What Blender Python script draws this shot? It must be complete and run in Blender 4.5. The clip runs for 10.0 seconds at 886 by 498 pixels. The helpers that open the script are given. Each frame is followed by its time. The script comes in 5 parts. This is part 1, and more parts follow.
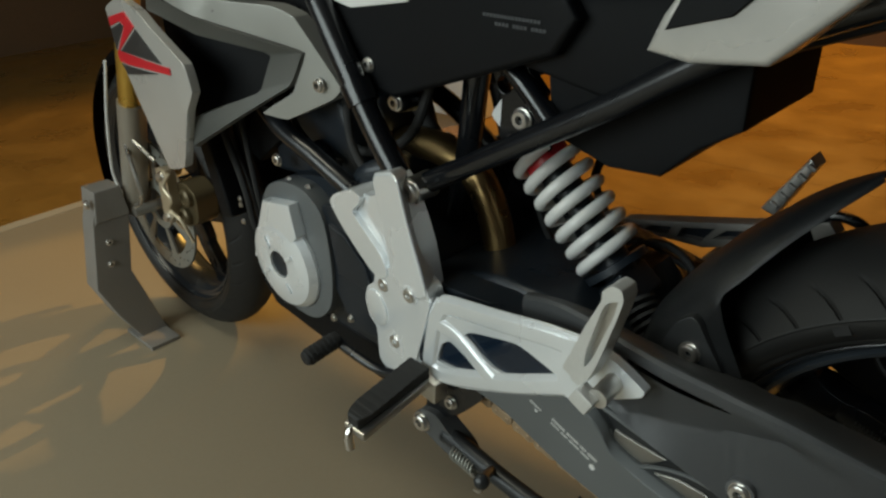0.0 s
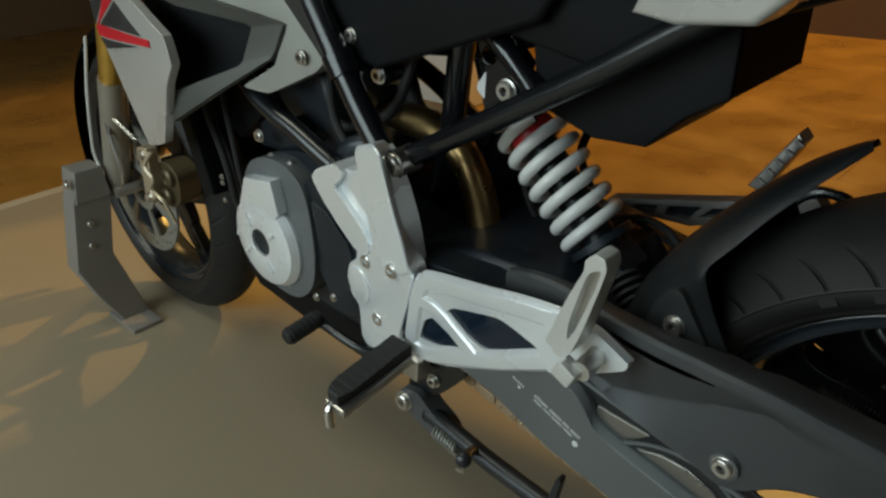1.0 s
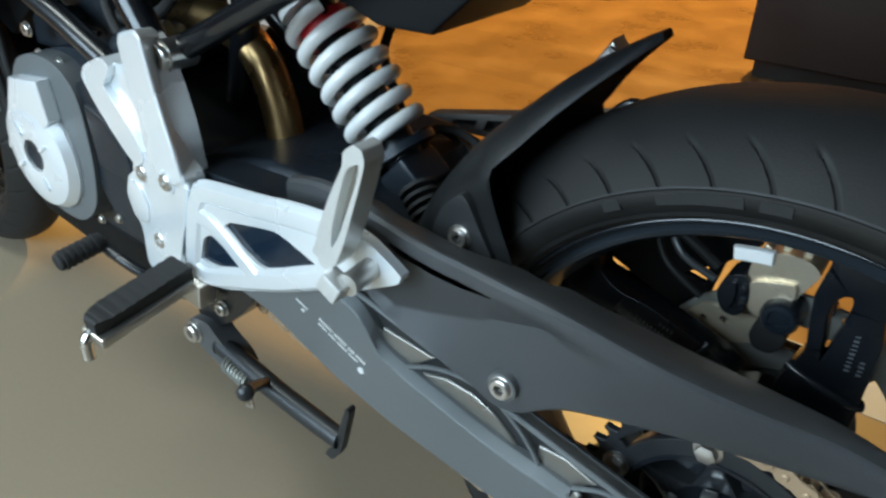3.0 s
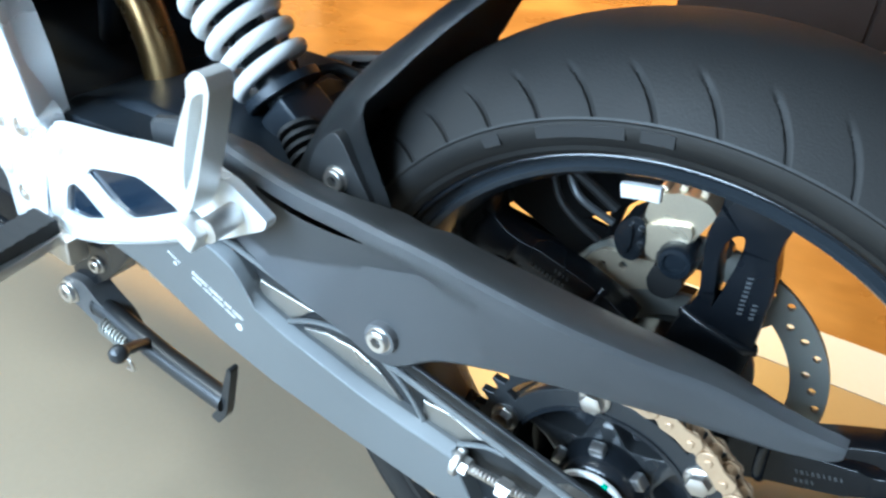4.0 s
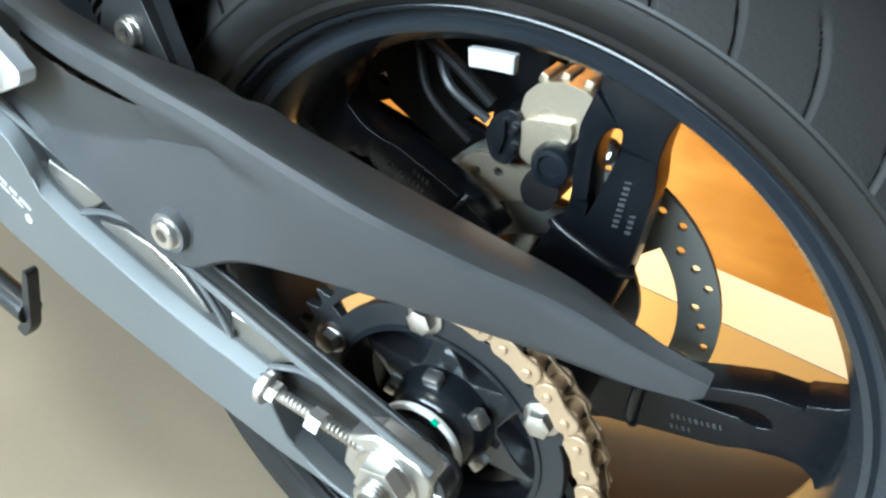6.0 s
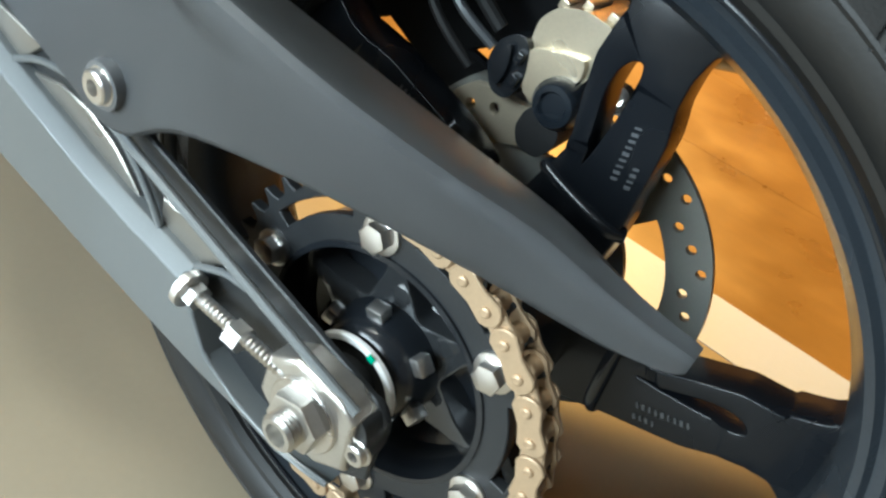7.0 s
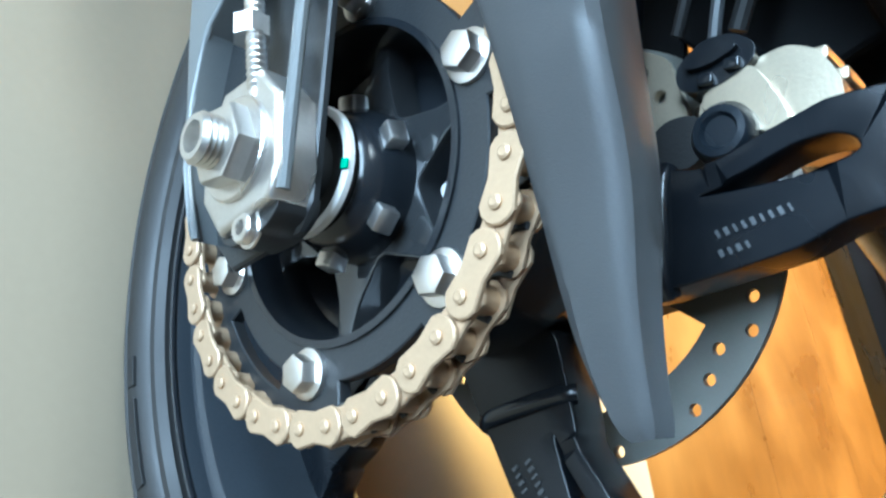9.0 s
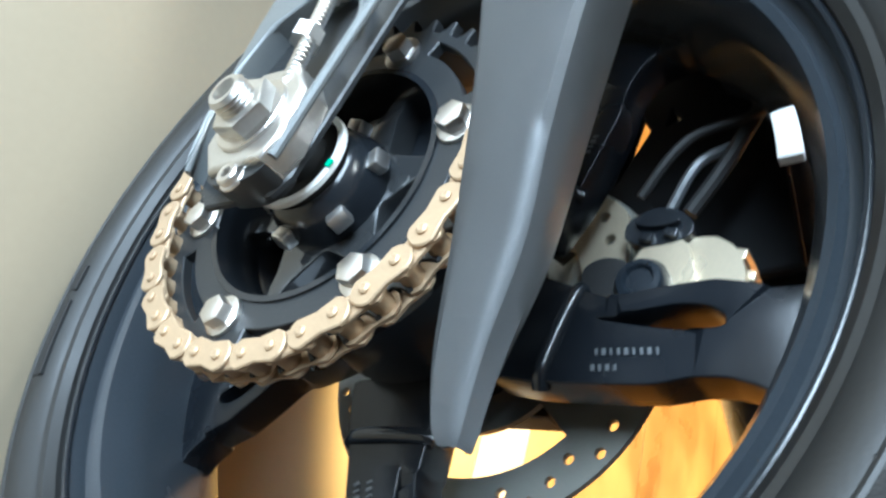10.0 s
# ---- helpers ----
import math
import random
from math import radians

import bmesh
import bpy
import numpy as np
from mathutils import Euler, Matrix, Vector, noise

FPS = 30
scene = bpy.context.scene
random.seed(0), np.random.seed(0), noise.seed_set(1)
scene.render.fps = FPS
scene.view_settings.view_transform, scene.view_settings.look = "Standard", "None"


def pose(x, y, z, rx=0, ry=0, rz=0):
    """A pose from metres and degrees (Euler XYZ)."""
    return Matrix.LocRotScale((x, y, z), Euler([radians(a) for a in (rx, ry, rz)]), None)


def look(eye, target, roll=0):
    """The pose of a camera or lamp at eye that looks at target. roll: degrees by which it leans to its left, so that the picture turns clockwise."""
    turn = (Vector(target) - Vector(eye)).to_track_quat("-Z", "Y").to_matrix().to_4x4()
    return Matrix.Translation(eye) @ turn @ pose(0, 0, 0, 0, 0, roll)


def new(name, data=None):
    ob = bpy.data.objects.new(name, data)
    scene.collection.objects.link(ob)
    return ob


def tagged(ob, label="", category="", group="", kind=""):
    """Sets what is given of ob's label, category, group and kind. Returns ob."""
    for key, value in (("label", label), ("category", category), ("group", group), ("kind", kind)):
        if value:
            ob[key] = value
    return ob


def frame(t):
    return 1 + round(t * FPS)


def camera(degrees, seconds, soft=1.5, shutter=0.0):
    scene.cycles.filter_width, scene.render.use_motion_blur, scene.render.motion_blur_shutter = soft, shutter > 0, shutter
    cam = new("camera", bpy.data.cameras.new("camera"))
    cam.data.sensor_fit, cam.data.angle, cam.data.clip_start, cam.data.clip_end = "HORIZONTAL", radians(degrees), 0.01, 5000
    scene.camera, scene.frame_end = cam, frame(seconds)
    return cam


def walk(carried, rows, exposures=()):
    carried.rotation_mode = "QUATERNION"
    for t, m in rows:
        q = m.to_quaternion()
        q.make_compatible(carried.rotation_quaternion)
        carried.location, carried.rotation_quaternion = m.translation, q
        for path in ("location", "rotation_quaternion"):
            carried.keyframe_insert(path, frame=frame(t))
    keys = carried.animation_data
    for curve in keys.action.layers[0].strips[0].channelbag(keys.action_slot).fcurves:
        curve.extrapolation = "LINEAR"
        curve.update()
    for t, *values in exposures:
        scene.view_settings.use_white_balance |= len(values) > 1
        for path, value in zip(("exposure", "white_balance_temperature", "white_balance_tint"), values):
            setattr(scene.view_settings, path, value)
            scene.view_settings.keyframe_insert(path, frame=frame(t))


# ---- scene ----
cam = camera(61.5, 10.0, 2.4, 0.4)
PATH = [
    (0, (0.01, -0.623, 0.857), (-1.283, 0.616, -0.033), -4.1),
    (0.5, (0.011, -0.619, 0.848), (-1.272, 0.624, -0.052), -3.9),
    (1, (0.012, -0.616, 0.833), (-1.257, 0.635, -0.075), -3.4),
    (1.5, (0.016, -0.602, 0.812), (-1.212, 0.67, -0.123), -2.2),
    (2, (0.028, -0.574, 0.79), (-1.129, 0.737, -0.18), -0.1),
    (2.5, (0.039, -0.543, 0.775), (-1.042, 0.815, -0.219), 1.2),
    (4, (0.076, -0.464, 0.728), (-0.778, 0.97, -0.372), 3.7),
    (4.5, (0.089, -0.434, 0.711), (-0.707, 1.01, -0.42), 5.3),
    (5, (0.097, -0.415, 0.694), (-0.665, 1.02, -0.472), 5.6),
    (5.5, (0.11, -0.39, 0.677), (-0.62, 1.042, -0.513), 6.7),
    (5.7, (0.117, -0.38, 0.668), (-0.61, 1.051, -0.526), 7.4),
    (7, (0.123, -0.338, 0.594), (-0.542, 1.108, -0.616), 20.5),
    (7.5, (0.118, -0.323, 0.57), (-0.543, 1.134, -0.63), 29.5),
    (8, (0.125, -0.313, 0.542), (-0.576, 1.133, -0.648), 40.3),
    (8.5, (0.131, -0.299, 0.523), (-0.578, 1.124, -0.69), 52.2),
    (9, (0.143, -0.286, 0.521), (-0.571, 1.11, -0.72), 64.9),
    (9.5, (0.162, -0.288, 0.544), (-0.642, 1.085, -0.668), 72.1),
    (10, (0.19, -0.295, 0.565), (-0.77, 1.02, -0.595), 83.7),
]
EXPOSURES = [(0, -1.30, 6550, -3), (1.2, -1.32, 6100, -5), (2.0, -0.92, 5850, -5), (2.6, -0.64, 5650, -4), (3.8, 0.86, 4900, -1), (4.5, 1.20, 5080, -2), (5.5, 1.26, 5280, -2), (7.0, 0.76, 5750, -2), (7.5, 0.76, 5750, -2), (8.0, 1.07, 5200, -3), (8.5, 1.22, 4750, -4), (9.0, 1.26, 4750, -4), (10, 1.44, 5250, 0)]
walk(cam, [(t, look(eye, target, roll)) for t, eye, target, roll in PATH], EXPOSURES)

# ---------------------------------------------------------------- light
world = bpy.data.worlds.new("room_dusk")
world.use_nodes = True
world.node_tree.nodes["Background"].inputs[0].default_value = (0.9, 0.75, 0.6, 1)
world.node_tree.nodes["Background"].inputs[1].default_value = 0.005
scene.world = world


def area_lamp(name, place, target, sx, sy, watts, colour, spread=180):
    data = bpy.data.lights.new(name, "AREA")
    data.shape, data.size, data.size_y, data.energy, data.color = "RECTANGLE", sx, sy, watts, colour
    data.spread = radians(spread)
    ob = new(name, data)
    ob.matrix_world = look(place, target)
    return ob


# Unseen source: soft cool daylight from the near side, no window is built.
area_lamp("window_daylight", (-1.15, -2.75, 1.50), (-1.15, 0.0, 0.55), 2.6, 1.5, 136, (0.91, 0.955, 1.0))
# Unseen fill lamp, added to brighten the floor and upward faces.
area_lamp("overhead_fill", (-1.4, -0.8, 2.62), (-1.4, -0.8, 0.0), 1.2, 0.6, 36, (1.0, 0.92, 0.80))


def spot_lamp(name, place, target, watts, colour, degrees, blend, radius):
    data = bpy.data.lights.new(name, "SPOT")
    data.energy, data.color, data.spot_size, data.spot_blend, data.shadow_soft_size = watts, colour, radians(degrees), blend, radius
    new(name, data).matrix_world = look(place, target)


# Unseen warm lamp; its sharp cone edge stands in for the motorcycle's shadow.
spot_lamp("warm_display_spot", (-1.08, 3.17, 2.6), (-1.08, 3.171, 0.0), 840, (1.0, 0.53, 0.13), 100.8, 0.03, 0.02)
# Second unseen lamp, added for warm streaks on the floor by the front wheel.
spot_lamp("warm_wheel_spot", (-1.40, 3.20, 2.6), (-1.72, -0.22, 0.0), 800, (1.0, 0.53, 0.13), 15, 0.45, 0.03)
# Unseen lamp added to brighten the floor and wood beyond the wheel stand.
spot_lamp("warm_corner_spot", (-3.1, 1.5, 2.6), (-2.75, 0.30, 0.0), 270, (1.0, 0.56, 0.18), 56, 0.6, 0.22)



# ---------------------------------------------------------------- materials
def material(name, colour, rough=0.5, metal=0.0, scale=60.0, vary=0.15, bump=0.1, coat=0.0, large=6.0, spread=0.12, spec=0.5):
    """A surface with fine grain and large uneven wear."""
    m = bpy.data.materials.new(name)
    m.use_nodes = True
    nt = m.node_tree
    n, l = nt.nodes, nt.links
    b = n["Principled BSDF"]
    tc = n.new("ShaderNodeTexCoord")
    fine, big = n.new("ShaderNodeTexNoise"), n.new("ShaderNodeTexNoise")
    fine.inputs["Scale"].default_value, fine.inputs["Detail"].default_value = scale, 6
    big.inputs["Scale"].default_value, big.inputs["Detail"].default_value = large, 4
    for tex in (fine, big):
        l.new(tc.outputs["Object"], tex.inputs["Vector"])
    mixer = n.new("ShaderNodeMath")
    mixer.operation = "MULTIPLY_ADD"
    l.new(fine.outputs["Fac"], mixer.inputs[0])
    mixer.inputs[1].default_value = 0.5
    l.new(big.outputs["Fac"], mixer.inputs[2])
    ramp = n.new("ShaderNodeMapRange")
    ramp.inputs["From Min"].default_value, ramp.inputs["From Max"].default_value = 0.45, 1.05
    ramp.inputs["To Min"].default_value, ramp.inputs["To Max"].default_value = 1 - vary, 1 + vary
    l.new(mixer.outputs[0], ramp.inputs["Value"])
    tint = n.new("ShaderNodeMix")
    tint.data_type, tint.blend_type = "RGBA", "MULTIPLY"
    tint.inputs["Factor"].default_value = 1.0
    tint.inputs["A"].default_value = (*colour, 1)
    l.new(ramp.outputs["Result"], tint.inputs["B"])
    l.new(tint.outputs["Result"], b.inputs["Base Color"])
    rr = n.new("ShaderNodeMapRange")
    rr.inputs["From Min"].default_value, rr.inputs["From Max"].default_value = 0.3, 0.7
    rr.inputs["To Min"].default_value, rr.inputs["To Max"].default_value = max(rough - spread, 0.03), min(rough + spread, 1)
    l.new(big.outputs["Fac"], rr.inputs["Value"])
    l.new(rr.outputs["Result"], b.inputs["Roughness"])
    b.inputs["Metallic"].default_value = metal
    b.inputs["Specular IOR Level"].default_value = spec
    b.inputs["Coat Weight"].default_value = coat
    if bump:
        bp = n.new("ShaderNodeBump")
        bp.inputs["Strength"].default_value, bp.inputs["Distance"].default_value = bump, 0.001
        l.new(fine.outputs["Fac"], bp.inputs["Height"])
        l.new(bp.outputs["Normal"], b.inputs["Normal"])
    return m


# Blue of the reflection in the openings, put into one base colour.
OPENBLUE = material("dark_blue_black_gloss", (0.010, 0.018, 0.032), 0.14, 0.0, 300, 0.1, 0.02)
SILVER = material("silver_cast_paint", (0.89, 0.925, 0.95), 0.25, 0.42, 900, 0.06, 0.12, 0.2)
BARE = material("brushed_aluminium", (0.62, 0.60, 0.56), 0.33, 0.9, 500, 0.10, 0.15)
PEGM = material("polished_footrest_metal", (0.76, 0.77, 0.76), 0.30, 0.55, 500, 0.08, 0.12)
ZINC = material("zinc_bolt", (0.72, 0.70, 0.67), 0.31, 1.0, 300, 0.08, 0.05)
PANEL = material("silver_body_paint", (0.56, 0.55, 0.52), 0.30, 0.35, 1200, 0.04, 0.03, 0.4)
# Silver body paint again, darkened for the shade on the shroud.
SHADEPANEL = material("shaded_silver_body_paint", (0.36, 0.36, 0.335), 0.32, 0.35, 1200, 0.04, 0.03, 0.3)
# A deeper shaded copy of that silver, for the scoop flank.
FLANKSHADE = material("deep_shaded_silver_paint", (0.19, 0.19, 0.175), 0.42, 0.2, 900, 0.06, 0.06)
BLACKP = material("black_grained_plastic", (0.0045, 0.005, 0.006), 0.50, 0.0, 1400, 0.2, 0.35, 0.0, 6.0, 0.10, 0.16)
GUARD = material("charcoal_guard_plastic", (0.104, 0.109, 0.115), 0.42, 0.0, 1600, 0.12, 0.10, 0.0, 6.0, 0.08, 1.0)
HUGGER = material("charcoal_hugger_plastic", (0.022, 0.024, 0.026), 0.38, 0.0, 1500, 0.12, 0.15, 0.0, 6.0, 0.08, 0.9)
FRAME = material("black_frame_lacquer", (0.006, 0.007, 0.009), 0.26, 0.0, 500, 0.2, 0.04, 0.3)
ENGINE = material("black_engine_paint", (0.014, 0.019, 0.026), 0.34, 0.1, 700, 0.2, 0.25)
COVER = material("grey_engine_paint", (0.10, 0.105, 0.11), 0.42, 0.3, 700, 0.12, 0.2)
HOUSING = material("pale_grey_engine_paint", (0.135, 0.145, 0.15), 0.45, 0.2, 700, 0.12, 0.2)
ARM = material("grey_swingarm_paint", (0.150, 0.160, 0.163), 0.36, 0.25, 900, 0.10, 0.12)
# Shinier, paler copy of the arm paint, standing in for reflected floor.
WEBM = material("sheen_pale_casting", (0.33, 0.315, 0.285), 0.30, 0.85, 900, 0.10, 0.12)
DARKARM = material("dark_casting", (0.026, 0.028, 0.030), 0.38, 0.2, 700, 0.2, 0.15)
RIMBLACK = material("satin_black_rim_paint", (0.026, 0.031, 0.037), 0.24, 0.0, 700, 0.2, 0.05, 0.0, 6.0, 0.06, 0.5)
SPOKEBLACK = material("black_spoke_paint", (0.006, 0.0075, 0.010), 0.27, 0.0, 700, 0.2, 0.08, 0.0, 6.0, 0.06, 0.35)
WHEELBLACK = material("black_wheel_paint", (0.012, 0.014, 0.017), 0.20, 0.0, 700, 0.2, 0.04, 0.0, 6.0, 0.06, 0.6)
CARRIERB = material("glossy_black_casting", (0.060, 0.063, 0.066), 0.13, 0.60, 700, 0.2, 0.02, 0.3, 6.0, 0.05, 0.8)
SIDERUB = material("sidewall_rubber", (0.0125, 0.0124, 0.0118), 0.50, 0.0, 700, 0.18, 0.12, 0, 9)
RUBBER = material("tyre_rubber", (0.0108, 0.0106, 0.0100), 0.70, 0.0, 700, 0.18, 0.25, 0, 9)
SIDEWALL = material("peg_rubber", (0.012, 0.012, 0.012), 0.7, 0.0, 700, 0.2, 0.3)
CHAINM = material("pale_gold_chain", (0.44, 0.32, 0.20), 0.42, 0.4, 500, 0.12, 0.1)
STEEL = material("disc_steel", (0.30, 0.30, 0.27), 0.42, 0.45, 900, 0.10, 0.12)
CALIPER = material("pale_gold_caliper", (0.60, 0.52, 0.38), 0.36, 0.6, 600, 0.10, 0.15)
DARKBRONZE = material("dull_bronze_caliper", (0.12, 0.095, 0.052), 0.42, 0.5, 600, 0.12, 0.15)
TRIM = material("pale_floor_trim", (0.42, 0.37, 0.28), 0.5, 0.0, 120, 0.05, 0.05, 0, 2.0)
SPRING = material("white_spring_enamel", (0.78, 0.78, 0.76), 0.34, 0.0, 500, 0.05, 0.03, 0.3)
BRONZE = material("bronze_exhaust_steel", (0.42, 0.29, 0.13), 0.36, 1.0, 200, 0.16, 0.05, 0, 14)
RED = material("red_decal", (0.52, 0.02, 0.03), 0.4, 0.0, 400, 0.06, 0.0)
CHARCOAL = material("charcoal_decal", (0.035, 0.035, 0.035), 0.45, 0.0, 400, 0.1, 0.0)
GOLD = material("gold_fork", (0.60, 0.38, 0.08), 0.3, 0.8, 300, 0.08, 0.05)
WHITEP = material("white_mark", (0.72, 0.72, 0.70), 0.5, 0.0, 300, 0.06, 0.0)
GREENP = material("green_mark", (0.01, 0.36, 0.20), 0.5, 0.0, 300, 0.06, 0.0)
STANDG = material("grey_steel_stand", (0.27, 0.255, 0.235), 0.5, 0.3, 300, 0.14, 0.15)
FLOOR = material("beige_matte_floor", (0.300, 0.250, 0.174), 0.44, 0.0, 120, 0.05, 0.05, 0, 1.6, 0.08)
STRIPE = material("white_floor_border", (0.50, 0.58, 0.80), 0.45, 0.0, 120, 0.04, 0.05, 0, 2.0)
PLINTH = material("white_plinth_paint", (0.70, 0.66, 0.60), 0.5, 0.0, 120, 0.05, 0.05, 0, 2.0)
CABINET = material("dark_brown_veneer", (0.010, 0.006, 0.004), 0.5, 0.0, 90, 0.25, 0.08, 0, 3.0)
WALLM = material("brown_wall_plaster", (0.13, 0.075, 0.035), 0.7, 0.0, 40, 0.15, 0.2, 0, 1.2)
CEILM = material("dark_ceiling_paint", (0.12, 0.10, 0.08), 0.8, 0.0, 40, 0.1, 0.1, 0, 1.0)


def wood_material():
    m = material("orange_wood_floor", (0.25, 0.132, 0.027), 0.36, 0.0, 34, 0.22, 0.04, 0.1, 4.0, 0.16)
    nt = m.node_tree
    tc = next(x for x in nt.nodes if x.type == "TEX_COORD")
    mp = nt.nodes.new("ShaderNodeMapping")
    mp.inputs["Scale"].default_value = (0.45, 1.0, 1.0)
    nt.links.new(tc.outputs["Object"], mp.inputs["Vector"])
    for x in nt.nodes:
        if x.type == "TEX_NOISE" and x.inputs["Scale"].default_value > 20:
            nt.links.new(mp.outputs["Vector"], x.inputs["Vector"])
    info = nt.nodes.new("ShaderNodeObjectInfo")
    tone = nt.nodes.new("ShaderNodeMapRange")
    tone.inputs["To Min"].default_value, tone.inputs["To Max"].default_value = 0.95, 1.06
    nt.links.new(info.outputs["Random"], tone.inputs["Value"])
    b = nt.nodes["Principled BSDF"]
    old = b.inputs["Base Color"].links[0].from_socket
    mul = nt.nodes.new("ShaderNodeMix")
    mul.data_type, mul.blend_type = "RGBA", "MULTIPLY"
    mul.inputs["Factor"].default_value = 1.0
    nt.links.new(old, mul.inputs["A"])
    nt.links.new(tone.outputs["Result"], mul.inputs["B"])
    nt.links.new(mul.outputs["Result"], b.inputs["Base Color"])
    return m


WOOD = wood_material()


# ---------------------------------------------------------------- mesh helpers
def finish(bm, mat, name, angle=32):
    bmesh.ops.recalc_face_normals(bm, faces=bm.faces)
    me = bpy.data.meshes.new(name)
    bm.to_mesh(me)
    bm.free()
    for p in me.polygons:
        p.use_smooth = True
    me.set_sharp_from_angle(angle=radians(angle))
    me.materials.append(mat)
    return me


def part(name, bm, mat, parent=None, label="", angle=32):
    ob = new(name, finish(bm, mat, name, angle))
    if name != "board":
        even = ob.modifiers.new("even_normals", "WEIGHTED_NORMAL")
        even.keep_sharp, even.weight = True, 80
    if parent:
        ob.parent = parent
    if label:
        ob["label"] = label
    return ob


def share(name, me, parent, m=None, label=""):
    ob = new(name, me)
    ob.parent = parent
    if m is not None:
        ob.matrix_basis = m
    if label:
        ob["label"] = label
    return ob


def prism(loops, y0, y1, bevel=0.0, segs=2, both=False):
    """A slab with the side outline loops[0] (x, z) and holes loops[1:], from y0 (outer face) to y1."""
    bm = bmesh.new()
    edges = []
    for lp in loops:
        vs = [bm.verts.new((x, y0, z)) for x, z in lp]
        edges += [bm.edges.new((vs[i], vs[(i + 1) % len(vs)])) for i in range(len(vs))]
    bmesh.ops.triangle_fill(bm, use_beauty=True, use_dissolve=False, edges=edges)
    front = list(bm.faces)
    ext = bmesh.ops.extrude_face_region(bm, geom=front)
    bmesh.ops.translate(bm, verts=[g for g in ext["geom"] if isinstance(g, bmesh.types.BMVert)], vec=(0, y1 - y0, 0))
    bmesh.ops.recalc_face_normals(bm, faces=bm.faces)
    if bevel:
        rim = []
        for e in bm.edges:
            if len(e.link_faces) == 2:
                ys = [v.co.y for v in e.verts]
                flat = abs(ys[0] - ys[1]) < 1e-7
                at_front, at_back = abs(ys[0] - y0) < 1e-7, abs(ys[0] - y1) < 1e-7
                sharp = e.calc_face_angle(0) > 0.6
                if sharp and ((flat and (at_front or (both and at_back)))):
                    rim.append(e)
        bmesh.ops.bevel(bm, geom=rim, offset=bevel, segments=segs, profile=0.5, affect="EDGES", clamp_overlap=True)
    return bm


def loft(front, back, y0, y1, bevel=0.0, segs=3):
    """A solid between two side outlines with equally many points, the front one at y0 and the back one at y1."""
    bm = bmesh.new()
    a = [bm.verts.new((x, y0, z)) for x, z in front]
    b = [bm.verts.new((x, y1, z)) for x, z in back]
    cap = bm.faces.new(a)
    bm.faces.new(b[::-1])
    for i in range(len(a)):
        k = (i + 1) % len(a)
        bm.faces.new((a[k], a[i], b[i], b[k]))
    bmesh.ops.recalc_face_normals(bm, faces=bm.faces)
    if bevel:
        bmesh.ops.bevel(bm, geom=list(cap.edges), offset=bevel, segments=segs, profile=0.5, affect="EDGES", clamp_overlap=True)
    return bm


def rounded(loop, cut=0.14, times=2):
    """The same outline with its corners cut to soft curves."""
    for _ in range(times):
        out = []
        for i in range(len(loop)):
            (ax, az), (bx, bz) = loop[i], loop[(i + 1) % len(loop)]
            out += [(ax + (bx - ax) * cut, az + (bz - az) * cut), (bx + (ax - bx) * cut, bz + (az - bz) * cut)]
        loop, cut = out, 0.25
    return loop


def warp(bm, fn):
    for v in bm.verts:
        v.co = fn(v.co)
    return bm


def lathe(profile, n=64, centre=(0, 0, 0), closed=True):
    """Turned about the y axis: profile of (y, radius)."""
    bm = bmesh.new()
    rings = []
    for i in range(n):
        a = 2 * math.pi * i / n
        rings.append([bm.verts.new((centre[0] + r * math.cos(a), centre[1] + y, centre[2] + r * math.sin(a))) for y, r in profile])
    k = len(profile)
    for i in range(n):
        p, q = rings[i], rings[(i + 1) % n]
        for j in range(k if closed else k - 1):
            bm.faces.new((p[j], p[(j + 1) % k], q[(j + 1) % k], q[j]))
    return bm


def turned(profile, n=32, centre=(0, 0, 0)):
    """A solid turned about y, whose ends reach the axis."""
    bm = lathe([(y, max(r, 1e-5)) for y, r in profile], n, centre, closed=False)
    bmesh.ops.remove_doubles(bm, verts=bm.verts, dist=2e-5)
    return bm


def smooth_path(pts, per=8):
    pts = [Vector(p) for p in pts]
    if len(pts) < 3:
        return pts
    out = []
    for i in range(len(pts) - 1):
        p0, p1, p2, p3 = pts[max(i - 1, 0)], pts[i], pts[i + 1], pts[min(i + 2, len(pts) - 1)]
        for s in range(per):
            t = s / per
            out.append(0.5 * ((2 * p1) + (p2 - p0) * t + (2 * p0 - 5 * p1 + 4 * p2 - p3) * t * t + (3 * p1 - p0 - 3 * p2 + p3) * t ** 3))
    return out + [pts[-1]]


def tube(pts, r, n=14, per=8, smooth=True, flat=1.0, bm=None):
    bm = bm or bmesh.new()
    path = smooth_path(pts, per) if smooth else [Vector(p) for p in pts]
    rings, up = [], Vector((0, 1, 0.01)).normalized()
    for i, p in enumerate(path):
        d = (path[min(i + 1, len(path) - 1)] - path[max(i - 1, 0)]).normalized()
        s = up - d * up.dot(d)
        if s.length < 1e-4:
            s = Vector((1, 0, 0)) - d * d.x
        s.normalize()
        up = s
        c = d.cross(s)
        rr = r(i / (len(path) - 1)) if callable(r) else r
        rings.append([bm.verts.new(p + s * rr * flat * math.cos(2 * math.pi * k / n) + c * rr * math.sin(2 * math.pi * k / n)) for k in range(n)])
    for a, b in zip(rings, rings[1:]):
        for k in range(n):
            bm.faces.new((a[k], a[(k + 1) % n], b[(k + 1) % n], b[k]))
    bm.faces.new(rings[0])
    bm.faces.new(rings[-1][::-1])
    return bm


